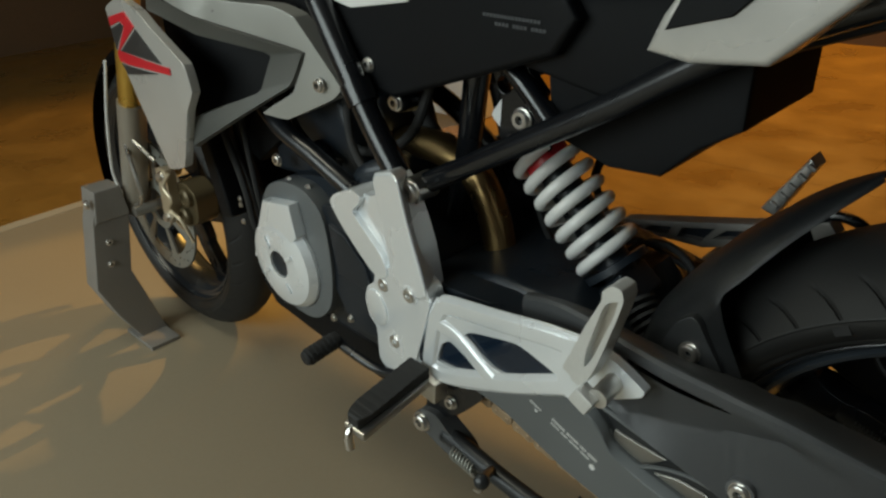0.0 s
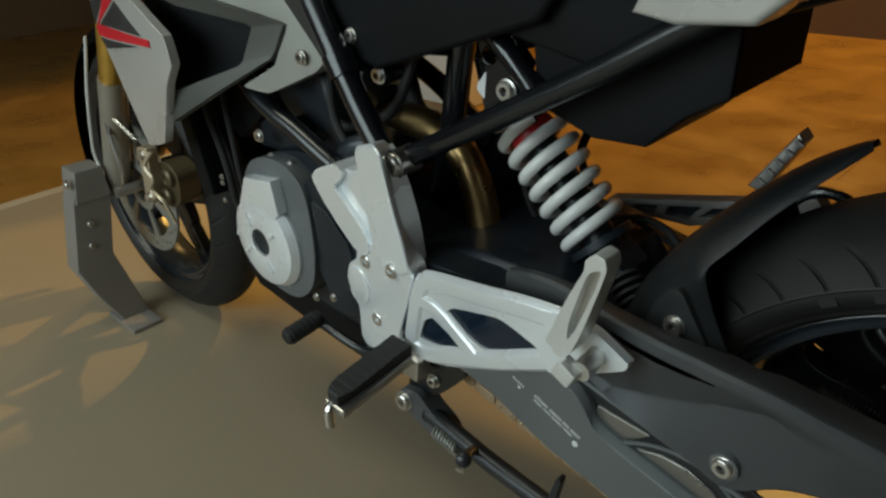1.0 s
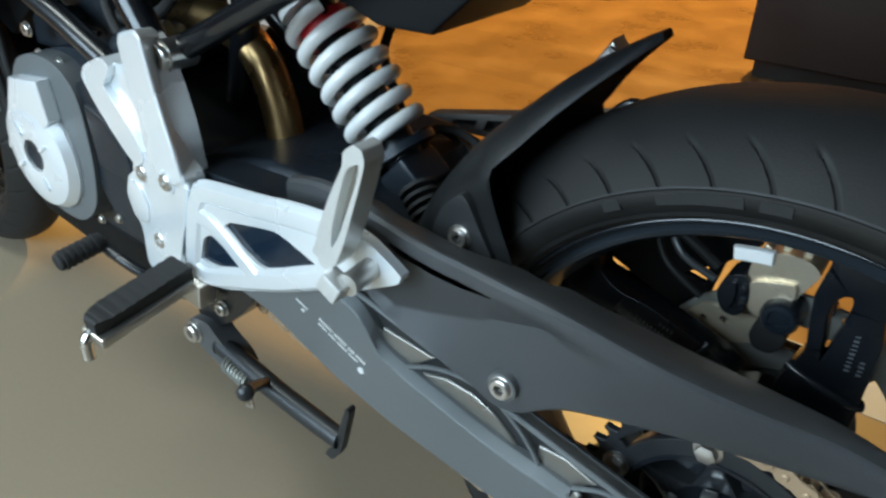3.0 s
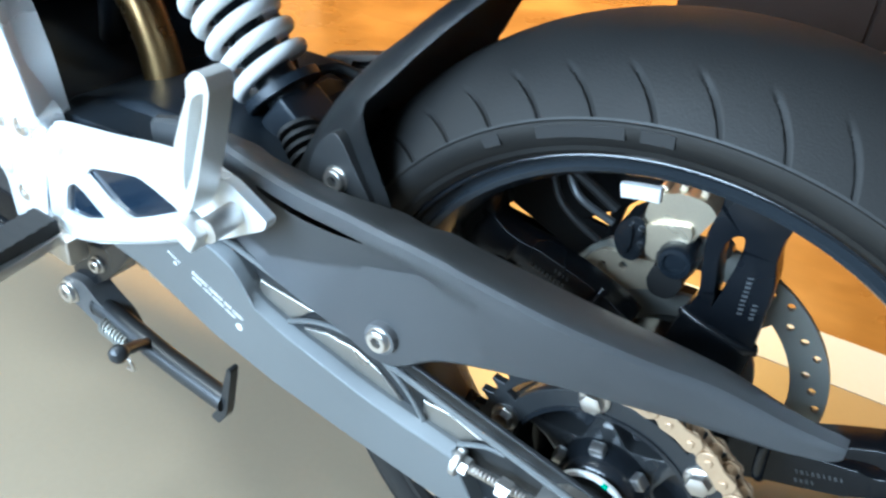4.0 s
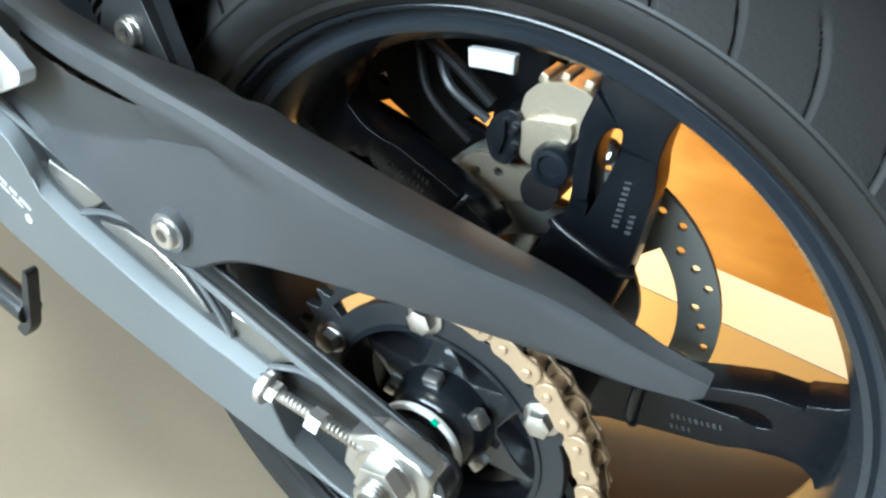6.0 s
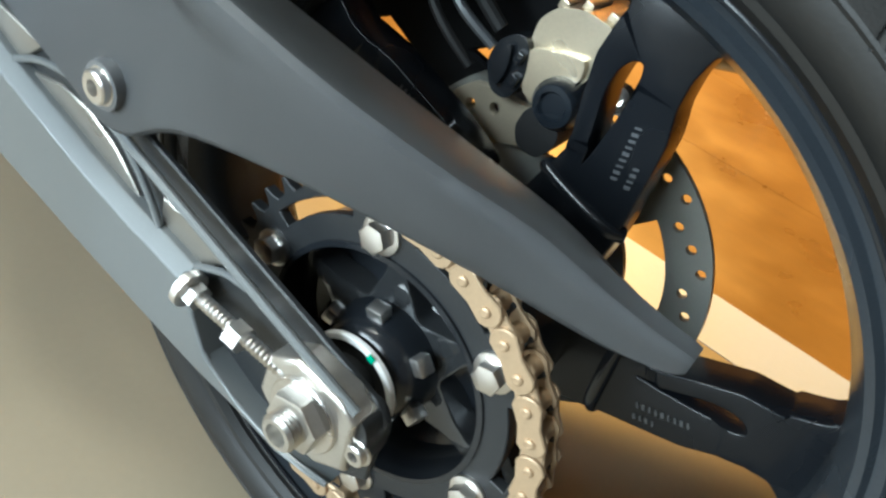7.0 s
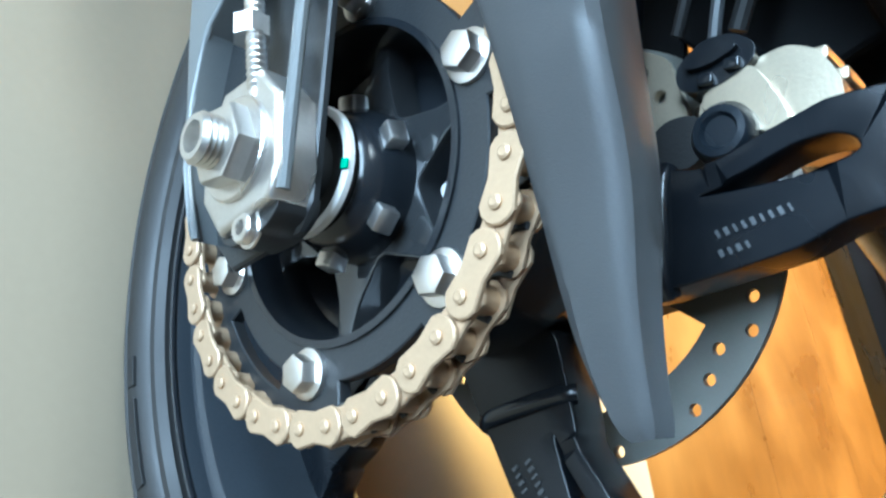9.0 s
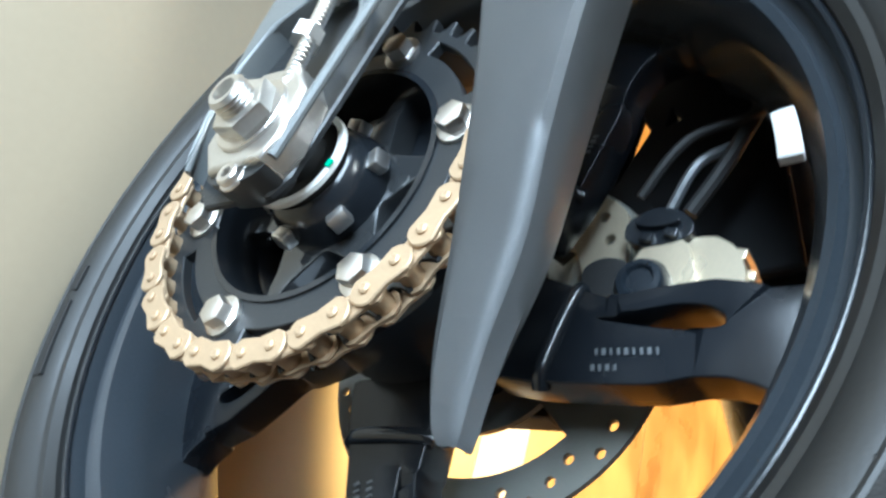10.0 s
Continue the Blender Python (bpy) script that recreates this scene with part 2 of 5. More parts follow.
def box(c, size, bevel=0.003, rot=(0, 0, 0), bm=None, segs=2):
    b2 = bmesh.new()
    bmesh.ops.create_cube(b2, size=1)
    bmesh.ops.scale(b2, vec=size, verts=b2.verts)
    if bevel:
        bmesh.ops.bevel(b2, geom=list(b2.edges), offset=bevel, segments=segs, profile=0.5, affect="EDGES")
    bmesh.ops.transform(b2, matrix=pose(*c, *rot), verts=b2.verts)
    if bm is None:
        return b2
    return join(bm, b2)


def join(bm, other):
    me = bpy.data.meshes.new("tmp")
    other.to_mesh(me)
    other.free()
    bm.from_mesh(me)
    bpy.data.meshes.remove(me)
    return bm


def disc(cx, cz, r, n=24):
    return [(cx + r * math.cos(2 * math.pi * i / n), cz + r * math.sin(2 * math.pi * i / n)) for i in range(n)]


def polar(r, deg, c=(0, 0.306)):
    return (c[0] + r * math.cos(radians(deg)), c[1] + r * math.sin(radians(deg)))


def arc_slot(r, half, a0, a1, c=(0, 0.306), n=8):
    pts = [polar(r + half, a0 + (a1 - a0) * i / n, c) for i in range(n + 1)]
    return pts + [polar(r - half, a1 - (a1 - a0) * i / n, c) for i in range(n + 1)]


def hex_bolt(r, h, flange=1.35, socket=False):
    """A bolt head at the origin, its head pointing to -y."""
    bm = turned([(0, 0), (0, r * flange), (-h * 0.22, r * flange), (-h * 0.3, r * 1.02), (-h * 0.3, 0)], 24)
    lp = [(r * math.cos(math.pi * i / 3 + 0.3), r * math.sin(math.pi * i / 3 + 0.3)) for i in range(6)]
    return join(bm, prism([lp], -h, -h * 0.25, r * 0.12))


def socket_bolt(r, h):
    """A round cap screw with a hexagon socket, its head pointing to -y."""
    bm = turned([(0, 0), (0, r * 1.22), (-h * 0.22, r * 1.22), (-h * 0.28, r), (-h * 0.85, r), (-h, r * 0.88), (-h, r * 0.48), (-h * 0.30, r * 0.42), (-h * 0.30, 0)], 24)
    return bm


HEX = finish(hex_bolt(0.0078, 0.009), ZINC, "hex_bolt")
SOCKET = finish(socket_bolt(0.0085, 0.006), ZINC, "socket_bolt")
SMALLSOCKET = finish(socket_bolt(0.006, 0.005), ZINC, "small_socket_bolt")
# Socket floors set black, standing in for the shade inside the recess.
for me, r in ((SOCKET, 0.0085), (SMALLSOCKET, 0.006)):
    me.materials.append(FRAME)
    for p in me.polygons:
        if math.hypot(p.center.x, p.center.z) < r * 0.40:
            p.material_index = 1


# ---------------------------------------------------------------- the room
def slab(name, x0, x1, y0, y1, z0, z1, mat, label, category):
    bm = box(((x0 + x1) / 2, (y0 + y1) / 2, (z0 + z1) / 2), (x1 - x0, y1 - y0, z1 - z0), 0)
    return tagged(part(name, bm, mat), label, category, "", "structure")


EDGE_Y, EDGE_X = 0.53, -2.37
slab("floor", EDGE_X, 3.0, -3.0, EDGE_Y, -0.1, 0.0, FLOOR, "smooth matte beige display floor under the motorcycle", "floor")
slab("floor_border", EDGE_X, 3.0, EDGE_Y, EDGE_Y + 0.12, -0.1, 0.001, STRIPE, "white border strip beside the beige floor", "floor border")
slab("floor_border", EDGE_X - 0.05, EDGE_X, -3.0, EDGE_Y + 0.12, -0.1, 0.001, TRIM, "thin pale border at the end of the beige floor", "floor border")
wood_floor = slab("wood_floor", EDGE_X, 3.0, EDGE_Y + 0.12, 3.4, -0.1, -0.004, WOOD, "warm orange-brown wooden floor beside the display", "floor")
slab("wood_floor", -5.5, EDGE_X - 0.05, -3.0, 3.4, -0.1, 0.0, WOOD, "warm orange-brown wooden floor beyond the display", "floor")
slab("wood_floor", EDGE_X - 0.05, EDGE_X, EDGE_Y + 0.12, 3.4, -0.1, 0.0, WOOD, "warm orange-brown wooden floor strip", "floor")
slab("wall_north", -5.5, 3.0, 3.4, 3.5, -0.1, 2.7, WALLM, "plain dim brown wall of the showroom", "wall")
slab("wall_south", -5.5, 3.0, -3.1, -3.0, -0.1, 2.7, WALLM, "plain dim brown wall of the showroom", "wall")
slab("wall_west", -5.6, -5.5, -3.1, 3.5, -0.1, 2.7, WALLM, "plain dim brown wall of the showroom", "wall")
slab("wall_east", 3.0, 3.1, -3.1, 3.5, -0.1, 2.7, WALLM, "plain dim brown wall of the showroom", "wall")
slab("ceiling", -5.6, 3.1, -3.1, 3.5, 2.7, 2.8, CEILM, "dark plain showroom ceiling", "ceiling")

# ---------------------------------------------------------------- the motorcycle
bike = tagged(new("motorcycle"), "silver and black naked motorcycle standing upright on the beige floor", "motorcycle")
AX = (0.0, 0.306)


# rear wheel ------------------------------------------------------
def tyre_profile(radius, half, k):
    prof = []
    for i in range(k + 1):
        y = half * math.sin((-1 + 2 * i / k) * math.pi / 2)
        prof.append((y, radius - 0.0445 * abs(y / half) ** 2.4))
    return prof


def tread_mesh(radius, half, n, grooves):
    """The tread band, with curved grooves cut into it."""
    full = tyre_profile(radius, half, 120 if grooves > 40 else 72)
    bm = bmesh.new()
    rings = []
    step = 2 * math.pi / max(grooves, 1)
    for i in range(n):
        a = 2 * math.pi * i / n
        ring = []
        for y, r in full:
            q = abs(y) / half
            if grooves and 0.66 < q:
                away = 1 - q
                bend = radians(103.2 + 11 * away + 17 * away * away)
                ph = ((a - bend) / step + (0.0 if y < 0 else 0.5)) % 1.0
                d = min(ph, 1 - ph) * step * radius
                wide = 0.0012 * min(1, (q - 0.66) * 14)
                k = min(1, max(0, (wide + 0.0008 - d) / 0.0014)) if q > 0.67 else 0
                r -= 0.0034 * k * k * (3 - 2 * k) * min(1, (q - 0.66) * 7)
            ring.append(bm.verts.new((r * math.cos(a), y, r * math.sin(a))))
        rings.append(ring)
    for i in range(n):
        p, q = rings[i], rings[(i + 1) % n]
        for j in range(len(full) - 1):
            bm.faces.new((p[j], p[j + 1], q[j + 1], q[j]))
    return bm


def sidewall_mesh(radius, half, bead):
    e = radius - 0.0445
    side = [(half, e), (half * 1.004, e - 0.0015), (half * 0.992, e - 0.0030), (half * 0.995, e - 0.008), (half * 0.970, bead + 0.0125), (half * 0.930, bead + 0.0075), (half * 0.900, bead + 0.0055), (half * 0.885, bead + 0.002), (half * 0.82, bead - 0.002), (half * 0.6, bead - 0.004)]
    bm = lathe([(-y, r) for y, r in side], 180, closed=False)
    return join(bm, lathe(side, 180, closed=False))


def wheel(rim_r, half, bead_y, centre, name, label):
    """The rim, as the part that carries tyre, hub and spokes."""
    h = bead_y
    prof = [(-h - 0.002, rim_r), (-h - 0.003, rim_r - 0.003), (-h, rim_r - 0.006), (-h + 0.008, rim_r - 0.008), (-h + 0.010, rim_r - 0.013), (-h + 0.006, rim_r - 0.016), (-h + 0.008, rim_r - 0.020), (-h + 0.022, rim_r - 0.0270), (-h + 0.036, rim_r - 0.0290),
            (h - 0.036, rim_r - 0.0290), (h - 0.022, rim_r - 0.0270), (h - 0.008, rim_r - 0.020), (h - 0.006, rim_r - 0.016), (h - 0.010, rim_r - 0.013), (h - 0.008, rim_r - 0.008), (h, rim_r - 0.006), (h + 0.003, rim_r - 0.003), (h + 0.002, rim_r), (h - 0.012, rim_r - 0.004), (h - 0.026, rim_r - 0.018), (-h + 0.026, rim_r - 0.018), (-h + 0.012, rim_r - 0.004)]
    ob = part(name, lathe(prof, 160), RIMBLACK, bike, label)
    ob.location = centre
    for sgn in (-1, 1):
        ring = [(sgn * (h + 0.0025) + 0.0022 * math.cos(radians(a)), rim_r - 0.0045 + 0.0022 * math.sin(radians(a))) for a in range(0, 360, 45)]
        part("rim_lip", lathe(ring, 160), WHEELBLACK, ob)
    return ob


rear = wheel(0.2360, 0.078, 0.056, (0, 0, 0.306), "rear_wheel", "glossy black cast rear wheel")
part("tyre_tread", tread_mesh(0.306, 0.077, 2070, 46), RUBBER, rear, "worn-grey tyre tread with curved grooves", 50)
part("tyre_sidewall", sidewall_mesh(0.306, 0.077, 0.2355), SIDERUB, rear, "smooth darker tyre sidewall", 25)


def spoke_mesh():
    """A flat root at the hub that forks into a wide and a slim arm on its way to the rim."""
    out = [(0.058, -0.020), (0.086, -0.0185), (0.107, -0.0165), (0.118, -0.0190), (0.131, -0.0250), (0.145, -0.0305), (0.158, -0.0355), (0.180, -0.0370), (0.197, -0.0430), (0.2095, -0.0560), (0.2095, 0.0300), (0.202, 0.0160), (0.192, 0.0085), (0.178, 0.0085), (0.163, 0.0125), (0.147, 0.0210), (0.120, 0.0285), (0.097, 0.0345), (0.086, 0.0375), (0.058, 0.042)]
    slot = [(0.1050, -0.0040), (0.1220, -0.0050), (0.1440, -0.0070), (0.1640, -0.0105), (0.1700, -0.0140), (0.1670, -0.0190), (0.1590, -0.0215), (0.1460, -0.0195), (0.1300, -0.0125), (0.1150, -0.0065)]
    bm = prism([rounded(out, 0.10), rounded(slot, 0.20)], 0.004, 0.030, 0.0045, 3, True)
    # dished towards the rim, and the slim arm stands a little proud
    return warp(bm, lambda c: Vector((c.x, c.y - 0.004 * max(0, 0.1 - c.x) / 0.04 + 0.004 * max(0, c.x - 0.172) / 0.04 - (0.003 if c.z < -0.009 and 0.11 < c.x < 0.18 else 0.0), c.z)))


SPOKE = finish(spoke_mesh(), SPOKEBLACK, "spoke")
ROOT = finish(tube([(0.091, 0.008, -0.0195), (0.090, 0.0050, -0.013), (0.090, 0.0035, 0.006), (0.0905, 0.0040, 0.028), (0.092, 0.009, 0.0375)], 0.0048, 14), WHEELBLACK, "spoke_root")
MARKROW = bmesh.new()
for k in range(9):
    w = (0.0016, 0.0022, 0.0012)[k % 3]
    box((0.1150 + 0.0036 * k, 0.0037, 0.0130 - 0.0010 * k), (w * 0.8, 0.0008, 0.0036), 0, (0, 28, 0), MARKROW)
for k in range(4):
    box((0.1165 + 0.0036 * k, 0.0036, 0.0212 - 0.0010 * k), ((0.0017, 0.0011)[k % 2], 0.0008, 0.0033), 0, (0, 28, 0), MARKROW)
# Marks take a paler grey for the light their raised letters catch.
MARKS = finish(MARKROW, COVER, "cast_mark")
for k in range(5):
    turn = Matrix.Rotation(-radians(75 + 72 * k), 4, "Y") @ Matrix.Diagonal((1, 1, -1, 1))
    share("spoke", SPOKE, rear, turn)
    share("spoke_root", ROOT, rear, turn)
    tagged(share("cast_mark", MARKS, rear, turn, "small cast marks on the spoke"), kind="stuff")
part("hub", lathe([(-0.060, 0.030), (-0.060, 0.056), (-0.045, 0.064), (-0.010, 0.066), (0.004, 0.060), (0.030, 0.060), (0.048, 0.048), (0.060, 0.046), (0.060, 0.020)], 64), WHEELBLACK, rear)
# balance weights on the rim
clip = arc_slot(0.2030, 0.0048, 95.3, 102.6, (0, 0), 6)
part("balance_weight", prism([clip], -0.047, -0.041, 0.001, 1), WHITEP, rear, "white clip-on balance weight")
for a0, a1 in ((99.0, 112.0), (92.5, 97.0), (118.0, 121.0), (279.0, 292.0), (272.5, 277.0)):
    part("sidewall_mark", prism([arc_slot(0.2525, 0.0040, a0, a1, (0, 0), 10)], -0.0772, -0.0740, 0.0003, 1), SIDEWALL, rear, "plain darker mark on the sidewall")
# brake disc
def rear_disc():
    outer = [polar(0.121, 360 * i / 120) for i in range(120)]
    loops = [outer]
    for k in range(5):
        a = 20 + 72 * k
        loops.append(arc_slot(0.079, 0.0135, a - 27, a + 27, n=10))
    for k in range(45):
        r = (0.104, 0.109, 0.114)[(k + 1) % 3]
        loops.append(disc(*polar(r, 59.2 - 8 * k), 0.0033, 10))
    loops.append(disc(0, 0.306, 0.040, 40))
    return prism(loops, 0.064, 0.0685, 0)


part("brake_disc", rear_disc(), STEEL, bike, "drilled steel rear brake disc")

# sprocket with its carrier
def sprocket_mesh():
    outer = []
    for k in range(40):
        for f, r in ((-0.32, 0.0975), (-0.16, 0.1010), (-0.07, 0.1058), (0.07, 0.1058), (0.16, 0.1010), (0.32, 0.0975)):
            outer.append(polar(r, (k + 0.5 + f) * 9))
    loops = [outer, disc(0, 0.306, 0.0680, 72)]
    for k in range(6):
        loops.append(arc_slot(0.0875, 0.0042, 41 + 60 * k + 13, 41 + 60 * k + 47, n=8))
    return prism(loops, -0.1045, -0.0985, 0.0006, 1)


sprocket = part("sprocket", sprocket_mesh(), DARKARM, bike, "black rear sprocket with long slots")
for k in range(6):
    x, z = polar(0.0805, 41 + 60 * k)
    share("sprocket_bolt", HEX, sprocket, pose(x, -0.1045, z, 0, 17 * k, 0), "bright hexagon bolt")
carrier = lathe([(-0.0985, 0.0650), (-0.1010, 0.0665), (-0.1060, 0.0668), (-0.1060, 0.0700), (-0.0985, 0.0705), (-0.0975, 0.0800), (-0.085, 0.0805), (-0.065, 0.074), (-0.060, 0.040), (-0.060, 0.020), (-0.112, 0.020), (-0.113, 0.0245), (-0.110, 0.0285), (-0.100, 0.0325), (-0.078, 0.0345), (-0.074, 0.040), (-0.072, 0.056), (-0.078, 0.0635)], 96, (0, 0, 0.306))
hub = part("sprocket_carrier", carrier, WHEELBLACK, bike, "glossy black sprocket carrier with wedge-shaped pockets")


def web_mesh():
    """The carrier's face between hub and ring, with six wedge-shaped pockets."""
    loops = [disc(0, 0, 0.0668, 72), disc(0, 0, 0.0290, 48)]
    for k in range(6):
        mid = 71 + 60 * k
        wedge = [polar(0.0350, mid - 3, (0, 0)), polar(0.0500, mid - 22, (0, 0))] + [polar(0.0640, mid + a, (0, 0)) for a in (-26, -18, -9, 0, 9, 18, 26)] + [polar(0.0500, mid + 22, (0, 0)), polar(0.0350, mid + 3, (0, 0))]
        loops.append(rounded(wedge, 0.10))
    return prism(loops, -0.0905, -0.0740, 0.0018, 2)


part("carrier_web", warp(web_mesh(), lambda c: Vector((c.x, c.y, c.z + 0.306))), CARRIERB, hub)
LUG = finish(box((0.0320, -0.1010, 0), (0.0115, 0.0090, 0.0105), 0.0014, (0, 0, -14)), ZINC, "lug")
for k in range(6):
    base = pose(0, 0, 0.306) @ Matrix.Rotation(-radians(41 + 60 * k), 4, "Y")
    share("lug", LUG, hub, base, "machined bright lug")
part("seal_ring", lathe([(-0.1175, 0.0240), (-0.1175, 0.0275), (-0.1200, 0.0275), (-0.1205, 0.0270), (-0.1205, 0.0240)], 48, (0, 0, 0.306)), WHITEP, hub, "pale seal ring")
part("seal", lathe([(-0.108, 0.016), (-0.108, 0.0233), (-0.119, 0.0233), (-0.119, 0.016)], 48, (0, 0, 0.306)), SIDEWALL, hub)
part("spacer", turned([(-0.100, 0), (-0.100, 0.0155), (-0.136, 0.0155), (-0.136, 0)], 32, (0, 0, 0.306)), DARKARM, hub)
gx, gz = polar(0.0262, 72)
part("paint_mark", box((gx, -0.1212, gz), (0.004, 0.0012, 0.0036), 0.0003, (0, 20, 0)), GREENP, hub, "small green paint mark")


# chain -----------------------------------------------------------
def chain_path():
    R, r, B = 0.1012, 0.0407, (-0.575, 0.388)
    dx, dz = B[0] - AX[0], B[1] - AX[1]
    D, phi = math.hypot(dx, dz), math.degrees(math.atan2(dz, dx))
    al = math.degrees(math.acos((R - r) / D))
    up, low = phi - al, phi + al
    pts = []
    n = 90
    for i in range(n):
        pts.append(polar(R, up - (up - (low - 360)) * i / n))
    a, b = polar(R, low), polar(r, low, B)
    for i in range(80):
        t = i / 80
        pts.append((a[0] + (b[0] - a[0]) * t, a[1] + (b[1] - a[1]) * t - 0.012 * 4 * t * (1 - t)))
    for i in range(40):
        pts.append(polar(r, low - (low - up) * i / 40, B))
    a2, b2 = polar(r, up, B), polar(R, up)
    for i in range(80):
        t = i / 80
        pts.append((a2[0] + (b2[0] - a2[0]) * t, a2[1] + (b2[1] - a2[1]) * t))
    return pts


def resample(pts, pitch):
    loop = pts + [pts[0]]
    seg = [math.dist(loop[i], loop[i + 1]) for i in range(len(pts))]
    total = sum(seg)
    count = round(total / pitch / 2) * 2
    out, i, acc = [], 0, 0.0
    for k in range(count):
        s = total * k / count
        while acc + seg[i] < s:
            acc += seg[i]
            i += 1
        t = (s - acc) / seg[i]
        out.append((loop[i][0] + (loop[i + 1][0] - loop[i][0]) * t, loop[i][1] + (loop[i + 1][1] - loop[i][1]) * t))
    return out


PINS = resample(chain_path(), 0.015875)
CY = -0.1075


def plate_outline(L, r, waist):
    h = L / 2
    out = [(h + r * math.cos(radians(a)), r * math.sin(radians(a))) for a in range(-75, 76, 25)]
    out += [(0.0, waist)]
    out += [(-h + r * math.cos(radians(a)), r * math.sin(radians(a))) for a in range(105, 256, 25)]
    out += [(0.0, -waist)]
    return out


def link_mesh(outer):
    y = 0.0088 if outer else 0.0065
    bm = prism([plate_outline(0.0159, 0.0076 if outer else 0.0072, 0.0058)], -y, -y + 0.0020, 0.0006, 1)
    join(bm, prism([plate_outline(0.0159, 0.0076 if outer else 0.0072, 0.0058)], y, y - 0.0020, 0.0006, 1))
    if outer:
        for s in (-1, 1):
            join(bm, turned([(-0.0102, 0), (-0.0104, 0.0016), (-0.0098, 0.0026), (0.0098, 0.0026), (0.0102, 0)], 12, (s * 0.00795, 0, 0)))
    else:
        for s in (-1, 1):
            join(bm, turned([(-0.0045, 0), (-0.0045, 0.0050), (0.0045, 0.0050), (0.0045, 0)], 14, (s * 0.00795, 0, 0)))
    return finish(bm, CHAINM, "chain_link")


OUTER, INNER = link_mesh(True), link_mesh(False)
chain = None
for i in range(len(PINS)):
    a, b = PINS[i], PINS[(i + 1) % len(PINS)]
    ang = math.degrees(math.atan2(b[1] - a[1], b[0] - a[0]))
    m = pose((a[0] + b[0]) / 2, CY, (a[1] + b[1]) / 2, 0, -ang, 0)
    if chain is None:
        bm = bmesh.new()
        bm.from_mesh(OUTER)
        bmesh.ops.transform(bm, matrix=m, verts=bm.verts)
        chain = part("chain", bm, CHAINM, bike, "pale gold drive chain")
    else:
        share("chain_link", OUTER if i % 2 == 0 else INNER, chain, m)

# swingarm --------------------------------------------------------
SY = -0.147
arm_out = [(-0.480, 0.436), (-0.440, 0.432), (-0.330, 0.420), (-0.230, 0.392), (-0.150, 0.372), (-0.068, 0.351), (0.025, 0.327), (0.034, 0.318), (0.034, 0.272), (0.020, 0.262), (-0.014, 0.260), (-0.044, 0.265), (-0.078, 0.268), (-0.117, 0.274), (-0.185, 0.284), (-0.264, 0.297), (-0.330, 0.315), (-0.410, 0.350), (-0.470, 0.362)]
# Thin dark plate closes the pockets; their shade is put into its colour.
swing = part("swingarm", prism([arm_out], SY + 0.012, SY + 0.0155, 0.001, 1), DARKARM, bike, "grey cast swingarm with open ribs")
beam_top = [(-0.345, 0.4150), (-0.3195, 0.4100), (-0.3006, 0.4015), (-0.2877, 0.3870), (-0.2783, 0.3705), (-0.2487, 0.3588), (-0.2108, 0.3482), (-0.1743, 0.3380), (-0.1354, 0.3300), (-0.1200, 0.3284), (-0.0940, 0.3235)]
low_beam = [(-0.478, 0.395), (-0.440, 0.3930), (-0.390, 0.3990)] + [(x, z - 0.0070) for x, z in beam_top] + [(-0.084, 0.300), (-0.072, 0.279), (-0.044, 0.2665), (-0.014, 0.2615), (0.020, 0.263), (-0.014, 0.258), (-0.044, 0.262), (-0.078, 0.264), (-0.117, 0.269), (-0.185, 0.279), (-0.264, 0.293), (-0.330, 0.311), (-0.410, 0.346), (-0.470, 0.358)]
part("lower_beam", prism([low_beam], SY - 0.002, SY + 0.016, 0.0040, 3), ARM, swing, "smooth grey outer beam")
# sloping shoulder along the beam, down to the pockets
edge_path = [(x, SY, z) for x, z in beam_top]
shoulder = bmesh.new()
ring = []
for p in smooth_path(edge_path, 5):
    ring.append([shoulder.verts.new((p[0], SY + dy, p[2] + dz)) for dy, dz in ((-0.0012, -0.0085), (-0.0018, -0.0068), (0.0052, -0.0006), (0.0068, 0.0), (0.0160, 0.0), (0.0160, -0.0085))])
for a, b in zip(ring, ring[1:]):
    for j in range(6):
        shoulder.faces.new((a[j], b[j], b[(j + 1) % 6], a[(j + 1) % 6]))
shoulder.faces.new(ring[0])
shoulder.faces.new(ring[-1][::-1])
bmesh.ops.recalc_face_normals(shoulder, faces=list(shoulder.faces))
part("shoulder", shoulder, ARM, swing)
rail = tube([(-0.33, SY + 0.005, 0.418), (-0.230, SY + 0.003, 0.393), (-0.150, SY + 0.001, 0.372), (-0.068, SY, 0.351), (0.024, SY, 0.327)], 0.0027, 10)
part("upper_rail", rail, ARM, swing)
part("end_lip", tube([(0.020, SY + 0.001, 0.2645), (-0.014, SY, 0.261), (-0.046, SY, 0.266), (-0.074, SY, 0.280), (-0.088, SY, 0.306), (-0.094, SY, 0.322)], 0.0015, 8), ARM, swing)
WEBS = ([(-0.2900, 0.3590), (-0.2650, 0.3480), (-0.2460, 0.3610), (-0.2278, 0.3767), (-0.2813, 0.3830)], [(-0.2599, 0.3480), (-0.2390, 0.3560), (-0.2147, 0.3620), (-0.1885, 0.3600), (-0.1671, 0.3510), (-0.1532, 0.3400), (-0.1421, 0.3285), (-0.1338, 0.3160), (-0.1834, 0.3250), (-0.2211, 0.3360)], [(-0.1267, 0.3440), (-0.1271, 0.3170), (-0.0993, 0.3120), (-0.0847, 0.3292), (-0.0769, 0.3342), (-0.1031, 0.3440)])
